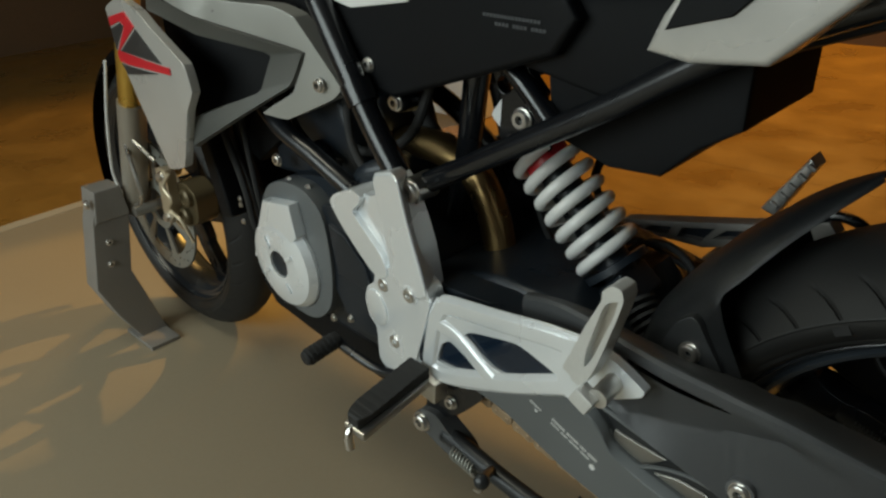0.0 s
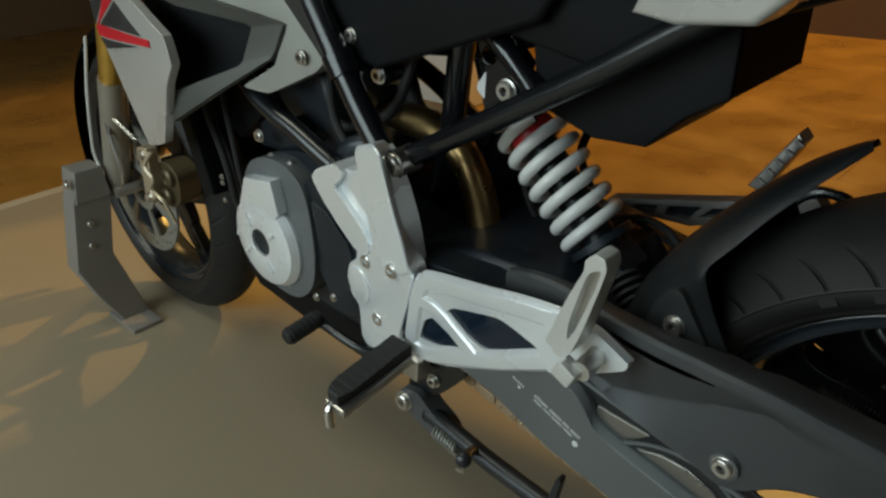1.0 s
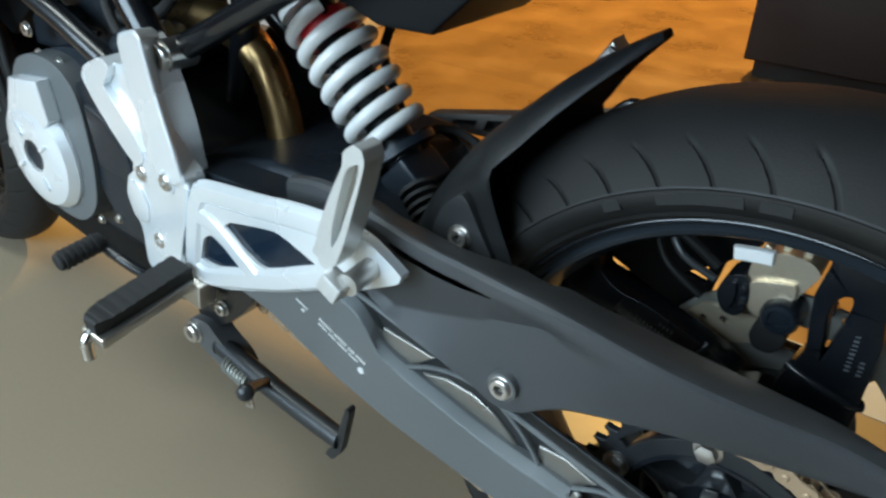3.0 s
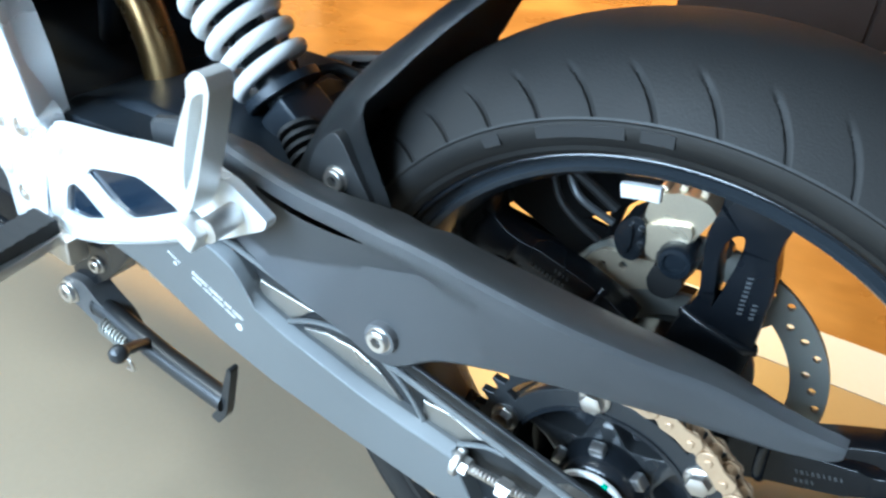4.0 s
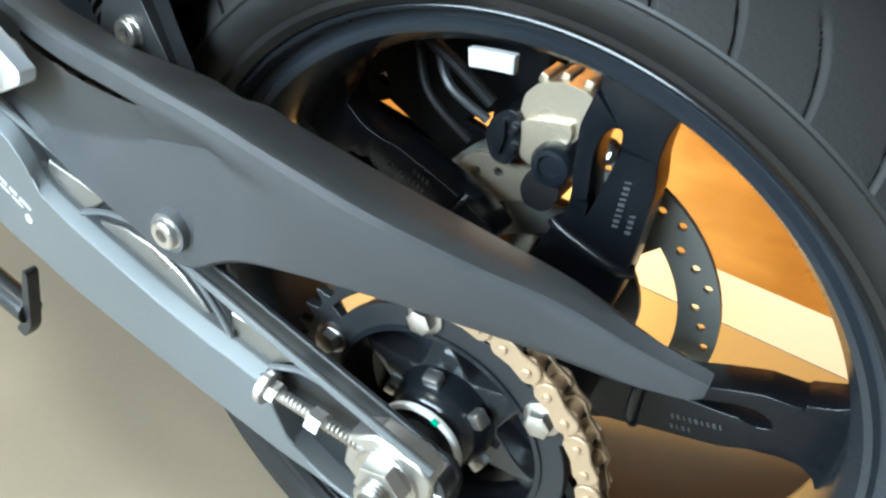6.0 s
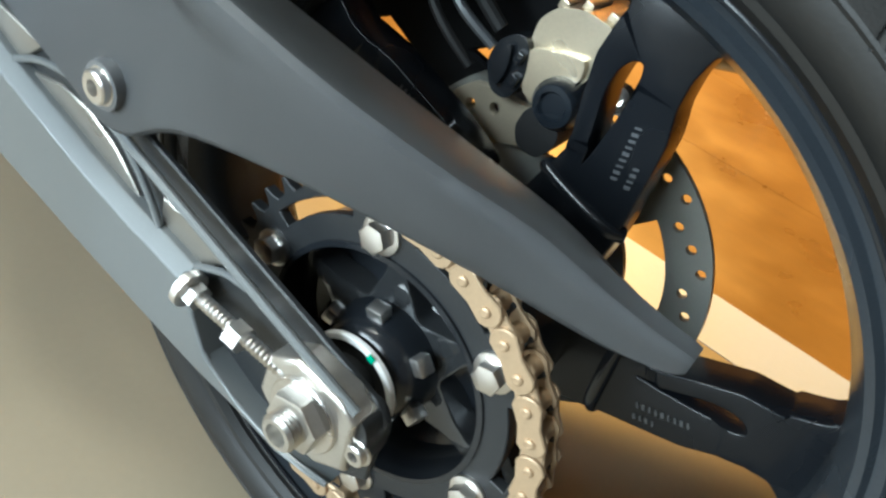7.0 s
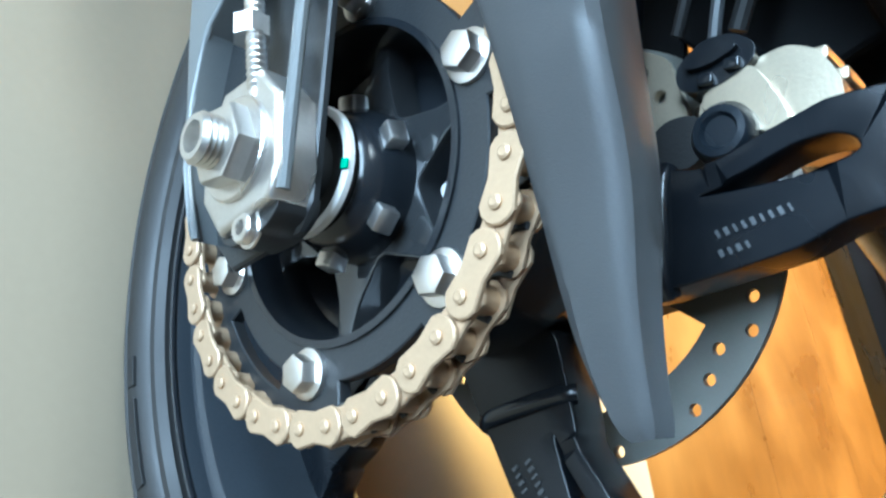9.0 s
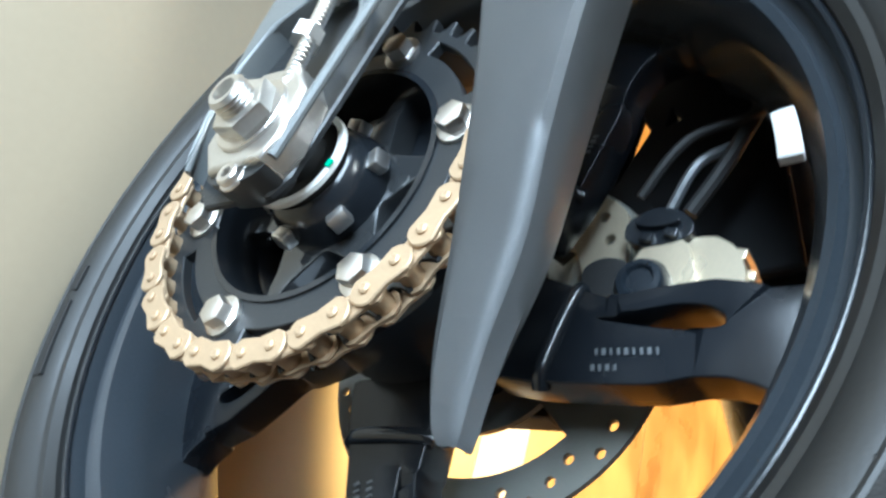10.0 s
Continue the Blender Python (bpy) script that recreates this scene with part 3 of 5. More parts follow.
# thin curved ribs across the pockets
for pts in ([(-0.2505, 0.3590), (-0.2272, 0.3700), (-0.2039, 0.3752), (-0.1822, 0.3745)], [(-0.1600, 0.3665), (-0.1449, 0.3550), (-0.1332, 0.3425), (-0.1235, 0.3290)], [(-0.0935, 0.3235), (-0.0800, 0.3310), (-0.0700, 0.3350), (-0.0570, 0.3360)]):
    part("rib", tube([(x, SY + 0.0065, z) for x, z in pts], 0.0021, 10, 6), ARM, swing)
# webs that close part of each pocket, paler for the floor reflected in them
for lp in WEBS:
    part("web", prism([lp], SY + 0.0095, SY + 0.016, 0.001, 1), WEBM, swing, "casting web, made paler for the floor it mirrors")
# chain advice sticker, as plain bars
st = bmesh.new()
for k in range(30):
    t = k / 29
    if k not in (9, 18, 23):
        box((-0.345 + 0.052 * t, SY - 0.0024, 0.3695 - 0.0235 * t), (0.0011, 0.0006, 0.0034), 0, (0, 24, 0), st)
    if k not in (6, 12, 20, 27) and k < 28:
        box((-0.346 + 0.049 * t, SY - 0.0024, 0.3640 - 0.0225 * t), (0.0011, 0.0006, 0.0024), 0, (0, 24, 0), st)
for k in range(6):
    box((-0.372 + 0.0024 * k, SY - 0.0024, 0.3790 - 0.0011 * k), (0.0015, 0.0006, 0.0026), 0, (0, 24, 0), st)
box((-0.3655, SY - 0.0024, 0.3700), (0.0035, 0.0006, 0.0026), 0, (0, 24, 0), st)
tagged(part("sticker", st, WHITEP, swing, "small white sticker writing"), kind="stuff")
part("sticker_dot", turned([(-0.0018, 0), (-0.0018, 0.0034), (-0.0028, 0.0034), (-0.0028, 0)], 16, (-0.2975, SY, 0.3360)), WHITEP, swing)
# right-hand arm behind the wheel
part("far_beam", prism([[(-0.60, 0.44), (-0.45, 0.42), (-0.30, 0.350), (-0.10, 0.326), (0.03, 0.325), (0.03, 0.280), (-0.10, 0.285), (-0.35, 0.305), (-0.60, 0.36)]], 0.125, 0.150, 0.004, 2), BLACKP, swing)
far_web = [(-0.235, 0.335), (-0.240, 0.425), (-0.160, 0.470), (-0.060, 0.485), (-0.052, 0.440), (-0.078, 0.412), (-0.086, 0.372), (-0.120, 0.335)]
part("far_web", prism([far_web, [(-0.200, 0.370), (-0.186, 0.378), (-0.150, 0.362)], [(-0.112, 0.388), (-0.092, 0.402), (-0.091, 0.384)], [(-0.200, 0.394), (-0.192, 0.400), (-0.188, 0.392)]], 0.100, 0.110, 0.002, 1, True), BLACKP, swing, "black far-side casting with open webs")
part("main_beam", prism([[(-0.575, 0.438), (-0.470, 0.462), (-0.400, 0.460), (-0.315, 0.440), (-0.262, 0.415), (-0.268, 0.372), (-0.340, 0.352), (-0.480, 0.362), (-0.575, 0.370)]], -0.088, 0.124, 0.010, 3, True), ENGINE, swing, "blue-black swingarm cross beam")
part("chain_slider", prism([[(-0.540, 0.452), (-0.440, 0.456), (-0.340, 0.442), (-0.335, 0.434), (-0.440, 0.445), (-0.540, 0.441)]], -0.126, -0.086, 0.003, 2, True), ENGINE, swing)
part("pivot_bolt", tube([(-0.565, -0.12, 0.40), (-0.565, -0.09, 0.40)], 0.014, 16, smooth=False), ZINC, swing)

# axle, nut and chain adjuster
axle = part("axle", turned([(0, 0), (0, 0.010)] + [(-0.158 - 0.0011 * k, 0.0102 if k % 2 else 0.0094) for k in range(10)] + [(-0.1700, 0.0086), (-0.1700, 0.0062), (-0.162, 0.0056), (-0.162, 0)], 32, (0, 0, 0.306)), BARE, bike, "bright wheel axle end")
part("axle_nut", warp(hex_bolt(0.0165, 0.014, 1.22), lambda c: Vector((c.x, c.y - 0.1475, c.z + 0.306))), BARE, axle, "large bright axle nut")
block = prism([[(-0.030, 0.297), (-0.028, 0.322), (-0.012, 0.333), (0.016, 0.331), (0.027, 0.324), (0.029, 0.290), (0.012, 0.279), (-0.012, 0.281)]], SY - 0.0045, SY + 0.012, 0.003, 3)
adj = part("chain_adjuster", block, BARE, bike, "silver chain adjuster block")
part("axle_washer", turned([(SY - 0.0040, 0), (SY - 0.0040, 0.0205), (SY - 0.0062, 0.0205), (SY - 0.0068, 0.0198), (SY - 0.0068, 0)], 40, (0, 0, 0.306)), ZINC, adj)
thread = [(0, 0)]
for k in range(24):
    thread += [(0.0030 * k, 0.0034), (0.0030 * k + 0.0015, 0.0042)]
thread += [(0.073, 0.0034), (0.073, 0)]
part("adjuster_screw", warp(turned(thread, 14), lambda c: pose(-0.090, SY - 0.002, 0.317, 0, 4, -90) @ c), ZINC, adj)
part("lock_nut", tube([(-0.055, SY - 0.002, 0.3146), (-0.046, SY - 0.002, 0.3140)], 0.0078, 6, smooth=False), ZINC, adj)
part("screw_head", tube([(-0.0905, SY - 0.002, 0.3171), (-0.0900, SY - 0.002, 0.3171), (-0.0860, SY - 0.002, 0.3168), (-0.0855, SY - 0.002, 0.3167)], lambda t: 0.0105 if 0.1 < t < 0.9 else 0.0092, 24, smooth=False), ZINC, adj)
part("head_hexagon", tube([(-0.0855, SY - 0.002, 0.3167), (-0.079, SY - 0.002, 0.3162)], 0.0072, 6, smooth=False), ZINC, adj)
endl = prism([rounded([(0.020, 0.326), (0.030, 0.323), (0.035, 0.312), (0.034, 0.292), (0.027, 0.284), (0.020, 0.288)], 0.2)], SY + 0.000, SY + 0.018, 0.006, 4, True)
part("end_cap", endl, DARKARM, adj, "rounded grey end cap")
share("cap_bolt", SMALLSOCKET, adj, pose(0.031, SY + 0.001, 0.305))

# chain guard -----------------------------------------------------
def spline(rows, per):
    out = []
    for i in range(len(rows) - 1):
        p0, p1, p2, p3 = rows[max(i - 1, 0)], rows[i], rows[i + 1], rows[min(i + 2, len(rows) - 1)]
        for k in range(per):
            t = k / per
            out.append(tuple(0.5 * (2 * b + (c - a) * t + (2 * a - 5 * b + 4 * c - d) * t * t + (3 * b - a - 3 * c + d) * t ** 3) for a, b, c, d in zip(p0, p1, p2, p3)))
    return out + [rows[-1]]


def along(rows, x):
    return float(np.interp(x, [r[0] for r in rows], [r[1] for r in rows]))


SLOT_LOW = ((-0.272, 0.4725), (-0.258, 0.4680), (-0.225, 0.4645), (-0.195, 0.4635), (-0.169, 0.4660))
SLOT_HIGH = ((-0.272, 0.4735), (-0.245, 0.4785), (-0.215, 0.4765), (-0.183, 0.4700), (-0.169, 0.4665))


def guard_mesh():
    """Swept from stations: x, lower edge, fold and inner edge heights, and how far the face leans in."""
    st = [(-0.400, 0.425, 0.480, 0.470, -0.126, -0.100), (-0.360, 0.420, 0.490, 0.472, -0.131, -0.098), (-0.318, 0.412, 0.4905, 0.473, -0.136, -0.096), (-0.296, 0.408, 0.4890, 0.467, -0.140, -0.096), (-0.262, 0.402, 0.4870, 0.463, -0.146, -0.095), (-0.225, 0.395, 0.4845, 0.459, -0.150, -0.094), (-0.186, 0.384, 0.4815, 0.457, -0.150, -0.088), (-0.160, 0.3745, 0.479, 0.454, -0.150, -0.089), (-0.140, 0.3775, 0.477, 0.456, -0.149, -0.089), (-0.118, 0.392, 0.473, 0.4535, -0.147, -0.090), (-0.095, 0.400, 0.468, 0.452, -0.145, -0.091),
          (-0.042, 0.409, 0.457, 0.4465, -0.139, -0.091), (0.010, 0.410, 0.446, 0.4405, -0.127, -0.089), (0.052, 0.4065, 0.4375, 0.435, -0.114, -0.087), (0.090, 0.4045, 0.4265, 0.4255, -0.105, -0.087), (0.110, 0.4060, 0.4220, 0.4215, -0.100, -0.088), (0.121, 0.4090, 0.4200, 0.4200, -0.097, -0.088), (0.1255, 0.4130, 0.4185, 0.4188, -0.095, -0.089)]
    bm = bmesh.new()
    rows, gaps = [], []
    for x, lo, cr, top, y, yi in spline(st, 6):
        w = min(1, (cr - lo) / 0.03)
        # a spear-shaped facet opens between the leaning face and the crest, towards the front
        s = min(max((-0.081 - x) / 0.085, 0), 1) * min(max((x + 0.34) / 0.10, 0.2), 1)
        crest = cr - 0.012 * w
        fold = 0.469 + 0.297 * (x + 0.081)
        fold = min(max(fold, lo + 0.012), crest - 0.010 * w)
        a, b = sorted((min(along(SLOT_LOW, x), crest - 0.002), min(along(SLOT_HIGH, x), crest - 0.001)))
        if not -0.270 < x < -0.170:
            a, b = fold + (crest - fold) * 0.45, fold + (crest - fold) * 0.55
        gaps.append(-0.270 < x < -0.170)
        at = lambda z: y + 0.0100 * s * (crest - z) / (crest - fold)
        line = ((x, y + 0.003 - 0.002 * s, lo - 0.001), (x, y + 0.001 - 0.003 * s, lo + 0.002), (x, y + 0.0088 * s, fold - 0.003), (x, y + 0.0098 * s, fold + 0.001), (x, at(a), a), (x, at(b), b), (x, y, crest), (x, y + 0.0002, cr - 0.008 * w), (x, y + 0.001, cr - 0.003 * w), (x, y + 0.004 * w, cr), (x, y + 0.010 * w, cr + 0.0005), (x, (y + yi) / 2 + 0.004, (cr + top) / 2 + 0.0025), (x, yi, top))
        rows.append([bm.verts.new(p) for p in line])
    for i, (a, b) in enumerate(zip(rows, rows[1:])):
        for j in range(len(a) - 1):
            if not (j == 4 and gaps[i] and gaps[i + 1]):
                bm.faces.new((a[j], a[j + 1], b[j + 1], b[j]))
    bmesh.ops.solidify(bm, geom=list(bm.faces), thickness=-0.003)
    return bm


guard = part("chain_guard", guard_mesh(), GUARD, bike, "matt charcoal plastic chain guard", 34)
share("guard_bolt", SOCKET, guard, pose(-0.155, -0.1515, 0.397), "bright socket bolt")
part("bolt_recess", lathe([(-0.1455, 0.0090), (-0.1455, 0.0125), (-0.1530, 0.0120), (-0.1530, 0.0095)], 28, (-0.155, 0, 0.397)), GUARD, guard)

# rear hugger -----------------------------------------------------
def hugger_mesh():
    """A blade over the tyre, whose front part wraps down both flanks."""
    bm = bmesh.new()
    rows = []
    for i in range(55):
        a = 166 - 53.5 * i / 54
        w = 0.0915 if a > 135 else max(0.004, 0.0915 * ((a - 111.5) / 23.5) ** 0.75)
        f = w / 0.0915
        crown = 0.340 + (0.012 * (130 - a) / 18 if a < 130 else 0.0)
        rim = crown - 0.026 * f
        low = rim - 0.0005 if a < 133.5 else max(0.240, rim - (a - 133.5) * 0.0112) if a < 148 else 0.240 + 0.0028 * (a - 148)
        line = [(w * s, crown - 0.026 * f * abs(s) ** 4) for s in [-0.98 + 1.96 * j / 12 for j in range(13)]]
        wall = [(w * (1.0 + 0.012 * k), rim - 0.004 * min(1, k) - max(0, rim - low - 0.004) * k / 5) for k in range(1, 6)]
        row = [(-y, r) for y, r in wall[::-1]] + line + wall
        rows.append([bm.verts.new((polar(r, a)[0], y, polar(r, a)[1])) for y, r in row])
    for a, b in zip(rows, rows[1:]):
        for j in range(len(a) - 1):
            bm.faces.new((a[j], a[j + 1], b[j + 1], b[j]))
    bmesh.ops.solidify(bm, geom=list(bm.faces), thickness=0.003)
    return bm


hugger = part("rear_hugger", hugger_mesh(), HUGGER, bike, "black plastic hugger over the rear tyre", 55)
raised = [polar(0.296, 151), polar(0.308, 148), polar(0.314, 143), polar(0.310, 138.5), polar(0.280, 140.5), polar(0.248, 143), polar(0.244, 147), polar(0.262, 150.5)]
part("mount_boss", prism([rounded(raised, 0.2)], -0.1005, -0.088, 0.0075, 4), HUGGER, hugger)
share("hugger_bolt", SOCKET, hugger, pose(-0.233, -0.100, 0.472), "bright socket bolt")

# rear caliper ----------------------------------------------------
brk = prism([rounded([(-0.0985, 0.361), (-0.0885, 0.383), (-0.078, 0.3935), (-0.062, 0.396), (-0.028, 0.397), (-0.022, 0.384), (-0.030, 0.372), (-0.054, 0.3625), (-0.060, 0.3470), (-0.070, 0.3440), (-0.086, 0.3500)], 0.12), disc(-0.0582, 0.3846, 0.0036, 14), disc(-0.0755, 0.3786, 0.0036, 14), disc(-0.0806, 0.3643, 0.0036, 14), disc(-0.0640, 0.3535, 0.0042, 14)], 0.054, 0.060, 0.001, 1)
body_o = [(-0.0480, 0.440), (-0.0475, 0.452), (-0.0390, 0.463), (-0.0220, 0.4685), (-0.0040, 0.4660), (0.0045, 0.4580), (-0.0030, 0.443), (-0.0095, 0.428), (-0.0200, 0.415), (-0.0320, 0.4035), (-0.0405, 0.4075), (-0.0450, 0.424)]
caliper = part("rear_caliper", prism([rounded(body_o, 0.18)], 0.046, 0.098, 0.009, 4, True), CALIPER, bike, "pale gold rear brake caliper", 40)
part("caliper_face", prism([rounded([(-0.0460, 0.437), (-0.0100, 0.4465), (-0.0080, 0.4330), (-0.0240, 0.4200), (-0.0330, 0.4080), (-0.0405, 0.4110)], 0.15)], 0.041, 0.050, 0.0035, 3), CALIPER, caliper)
part("caliper_bracket", brk, CALIPER, caliper, "drilled pale metal caliper bracket")
part("piston_housing", turned([(0.060, 0), (0.060, 0.0155), (0.036, 0.0155), (0.031, 0.0125), (0.0305, 0.009), (0.033, 0.0075), (0.033, 0)], 28, (-0.0145, 0, 0.4165)), ENGINE, caliper)
part("rubber_boot", prism([rounded([(-0.034, 0.392), (-0.030, 0.408), (-0.010, 0.409), (-0.004, 0.396), (-0.012, 0.380), (-0.028, 0.380)], 0.2)], 0.036, 0.060, 0.006, 3), SIDEWALL, caliper)
pad_o = [(-0.0680, 0.417), (-0.0640, 0.4325), (-0.0530, 0.4415), (-0.0440, 0.4380), (-0.0400, 0.4150), (-0.0470, 0.4000), (-0.0600, 0.4010)]
part("pad_cover", prism([rounded(pad_o, 0.2)], 0.040, 0.070, 0.007, 4, True), WHEELBLACK, caliper)
part("pad_cover_ridge", prism([rounded([(-0.0630, 0.418), (-0.0600, 0.4300), (-0.0530, 0.4350), (-0.0510, 0.4190), (-0.0540, 0.4070), (-0.0600, 0.4080)], 0.2)], 0.036, 0.046, 0.0035, 3), WHEELBLACK, caliper)
for x, z in ((-0.0470, 0.4290), (-0.0455, 0.4150)):
    part("cover_clip", box((x, 0.039, z), (0.006, 0.006, 0.008), 0.0015, (0, 15, 0)), WHEELBLACK, caliper)
for x, z in ((-0.040, 0.4625), (-0.026, 0.4675), (-0.010, 0.4680)):
    part("caliper_rib", box((x, 0.066, z), (0.0065, 0.026, 0.007), 0.0015, (0, 12, 0)), CALIPER, caliper)
part("caliper_bolt", turned([(0.052, 0), (0.052, 0.008), (0.044, 0.008), (0.044, 0.004), (0.050, 0.004), (0.050, 0)], 20, (0.014, 0, 0.434)), ZINC, caliper)
part("brake_hose", tube([(-0.075, 0.06, 0.43), (-0.115, 0.055, 0.455), (-0.19, 0.07, 0.47), (-0.30, 0.09, 0.45), (-0.42, 0.10, 0.43)], 0.005, 10), SIDEWALL, caliper)
part("sensor_cable", tube([(-0.080, 0.045, 0.405), (-0.115, 0.040, 0.432), (-0.150, 0.060, 0.470), (-0.240, 0.095, 0.452), (-0.36, 0.10, 0.43)], 0.0032, 8), SIDEWALL, caliper)
part("bleed_pipe", tube([(-0.075, 0.058, 0.418), (-0.105, 0.052, 0.435), (-0.122, 0.060, 0.455)], 0.0035, 8), COVER, caliper)

# silver foot bracket ---------------------------------------------
def slope(y0, slope_x, x0):
    return lambda c: Vector((c.x, c.y + slope_x * (c.x - x0) + y0, c.z))


core = [(-0.700, 0.506), (-0.688, 0.517), (-0.645, 0.534), (-0.615, 0.537), (-0.600, 0.545), (-0.600, 0.560), (-0.592, 0.568), (-0.570, 0.574), (-0.556, 0.566), (-0.541, 0.535), (-0.527, 0.500), (-0.519, 0.455), (-0.512, 0.400), (-0.520, 0.345), (-0.545, 0.325), (-0.590, 0.312), (-0.616, 0.328), (-0.616, 0.375), (-0.632, 0.400), (-0.622, 0.425), (-0.612, 0.442), (-0.650, 0.462), (-0.684, 0.482)]
SIDE_SLOPE = slope(-0.128, -0.16, -0.56)
bracket = part("foot_bracket", warp(prism([rounded(core)], -0.0125, 0.016, 0.004, 3), SIDE_SLOPE), SILVER, bike, "silver cast footrest bracket")
prong_o = [(-0.598, 0.564), (-0.592, 0.575), (-0.556, 0.585), (-0.543, 0.580), (-0.536, 0.550), (-0.527, 0.518), (-0.515, 0.484), (-0.505, 0.452), (-0.545, 0.432), (-0.577, 0.448), (-0.582, 0.478), (-0.589, 0.520)]
prong_b = [(-0.604, 0.558), (-0.598, 0.569), (-0.578, 0.577), (-0.568, 0.570), (-0.559, 0.540), (-0.545, 0.508), (-0.530, 0.478), (-0.520, 0.445), (-0.545, 0.426), (-0.582, 0.444), (-0.588, 0.474), (-0.596, 0.516)]
part("upper_prong", warp(loft(rounded(prong_o, 0.10), rounded(prong_b, 0.10), -0.021, 0.014, 0.008, 4), SIDE_SLOPE), SILVER, bracket, "", 50)
front_o = [(-0.710, 0.505), (-0.695, 0.520), (-0.646, 0.540), (-0.629, 0.534), (-0.636, 0.522), (-0.655, 0.509), (-0.622, 0.489), (-0.592, 0.470), (-0.586, 0.448), (-0.603, 0.436), (-0.624, 0.441), (-0.660, 0.463), (-0.688, 0.483)]
part("front_prong", warp(prism([rounded(front_o, 0.16)], -0.0205, 0.018, 0.0085, 5), SIDE_SLOPE), SILVER, bracket)
boss_o = [(-0.617, 0.445), (-0.622, 0.425), (-0.640, 0.413), (-0.650, 0.392), (-0.645, 0.368), (-0.628, 0.358), (-0.632, 0.312), (-0.620, 0.302), (-0.592, 0.311), (-0.568, 0.321), (-0.548, 0.343), (-0.522, 0.402), (-0.504, 0.448), (-0.508, 0.460), (-0.537, 0.472), (-0.570, 0.466), (-0.592, 0.456)]
part("boss_plate", warp(prism([rounded(boss_o, 0.14)], -0.0185, 0.004, 0.006, 4), SIDE_SLOPE), SILVER, bracket)
part("boss_swell", warp(turned([(-0.004, 0), (-0.004, 0.026), (-0.0205, 0.0235), (-0.0225, 0.018), (-0.0225, 0)], 32, (-0.622, 0, 0.390)), SIDE_SLOPE), SILVER, bracket)
for x, z, y in ((-0.599, 0.431, -0.139), (-0.540, 0.443, -0.1515), (-0.587, 0.357, -0.140)):
    share("bracket_bolt", SOCKET, bracket, pose(x, y + 0.0015, z), "bright socket bolt")
    part("bolt_seat", lathe([(0, 0.0088), (0, 0.0120), (-0.0025, 0.0115), (-0.0025, 0.0092)], 24, (x, y + 0.001, z)), SILVER, bracket)

plate_o = [(-0.496, 0.448), (-0.484, 0.461), (-0.457, 0.466), (-0.402, 0.475), (-0.345, 0.485), (-0.300, 0.489), (-0.276, 0.485), (-0.236, 0.4665), (-0.240, 0.459), (-0.287, 0.434), (-0.338, 0.408), (-0.390, 0.383), (-0.457, 0.355), (-0.495, 0.343), (-0.518, 0.349), (-0.528, 0.364), (-0.512, 0.400)]
hole_a = [(-0.461, 0.420), (-0.448, 0.433), (-0.381, 0.4485), (-0.331, 0.434), (-0.334, 0.429), (-0.389, 0.403), (-0.413, 0.401)]
hole_b = [(-0.494, 0.398), (-0.480, 0.408), (-0.438, 0.389), (-0.446, 0.377), (-0.487, 0.371), (-0.505, 0.3705)]
pl = warp(prism([rounded(plate_o, 0.10), rounded(hole_a, 0.12), rounded(hole_b, 0.12)], -0.0085, -0.0045, 0.003, 3), slope(-0.146, -0.045, -0.45))
plate = part("heel_plate", pl, SILVER, bike, "silver heel plate with two dark openings")
# Added dark sheet: closes the openings where only a shaded beam lies behind.
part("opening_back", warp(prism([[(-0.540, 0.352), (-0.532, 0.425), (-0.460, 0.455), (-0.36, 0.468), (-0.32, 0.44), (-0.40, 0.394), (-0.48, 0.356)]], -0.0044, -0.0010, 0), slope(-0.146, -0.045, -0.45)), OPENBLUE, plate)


def bar(pts, r0, name):
    """A flat-faced bar with chamfered edges, cast along the heel plate."""
    path = smooth_path([(x, -0.1465 - 0.045 * (x + 0.45), z) for x, z in pts], 8)
    bm, rings = bmesh.new(), []
    for i, p in enumerate(path):
        d = path[min(i + 1, len(path) - 1)] - path[max(i - 1, 0)]
        n = Vector((-d.z, 0, d.x)).normalized()
        t = i / (len(path) - 1)
        r = r0 * min(1, 0.75 + 3 * t, 0.75 + 3 * (1 - t))
        rings.append([bm.verts.new(p + n * r * k + Vector((0, dy, 0))) for k, dy in ((-1.0, -0.0045), (-1.0, -0.0060), (-0.94, -0.0070), (-0.64, -0.0108), (-0.50, -0.0115), (0.50, -0.0115), (0.64, -0.0108), (0.94, -0.0070), (1.0, -0.0060), (1.0, -0.0045))])
    for a, b in zip(rings, rings[1:]):
        for j in range(10):
            bm.faces.new((a[j], b[j], b[(j + 1) % 10], a[(j + 1) % 10]))
    bm.faces.new(rings[0])
    bm.faces.new(rings[-1][::-1])
    bmesh.ops.recalc_face_normals(bm, faces=list(bm.faces))
    part(name, bm, SILVER, plate, "", 30)


bar([(-0.4880, 0.4470), (-0.470, 0.4530), (-0.402, 0.4630), (-0.345, 0.4725), (-0.296, 0.4765)], 0.0128, "top_bar")
bar([(-0.5170, 0.3580), (-0.495, 0.3545), (-0.457, 0.3675), (-0.390, 0.3945), (-0.338, 0.4195), (-0.296, 0.4395)], 0.0118, "low_bar")
bar([(-0.4860, 0.4510), (-0.5000, 0.4280), (-0.5100, 0.3950), (-0.5190, 0.3600)], 0.0125, "front_bar")
bar([(-0.4960, 0.4220), (-0.4720, 0.4200), (-0.4420, 0.4020), (-0.4120, 0.3830)], 0.0112, "diagonal_bar")
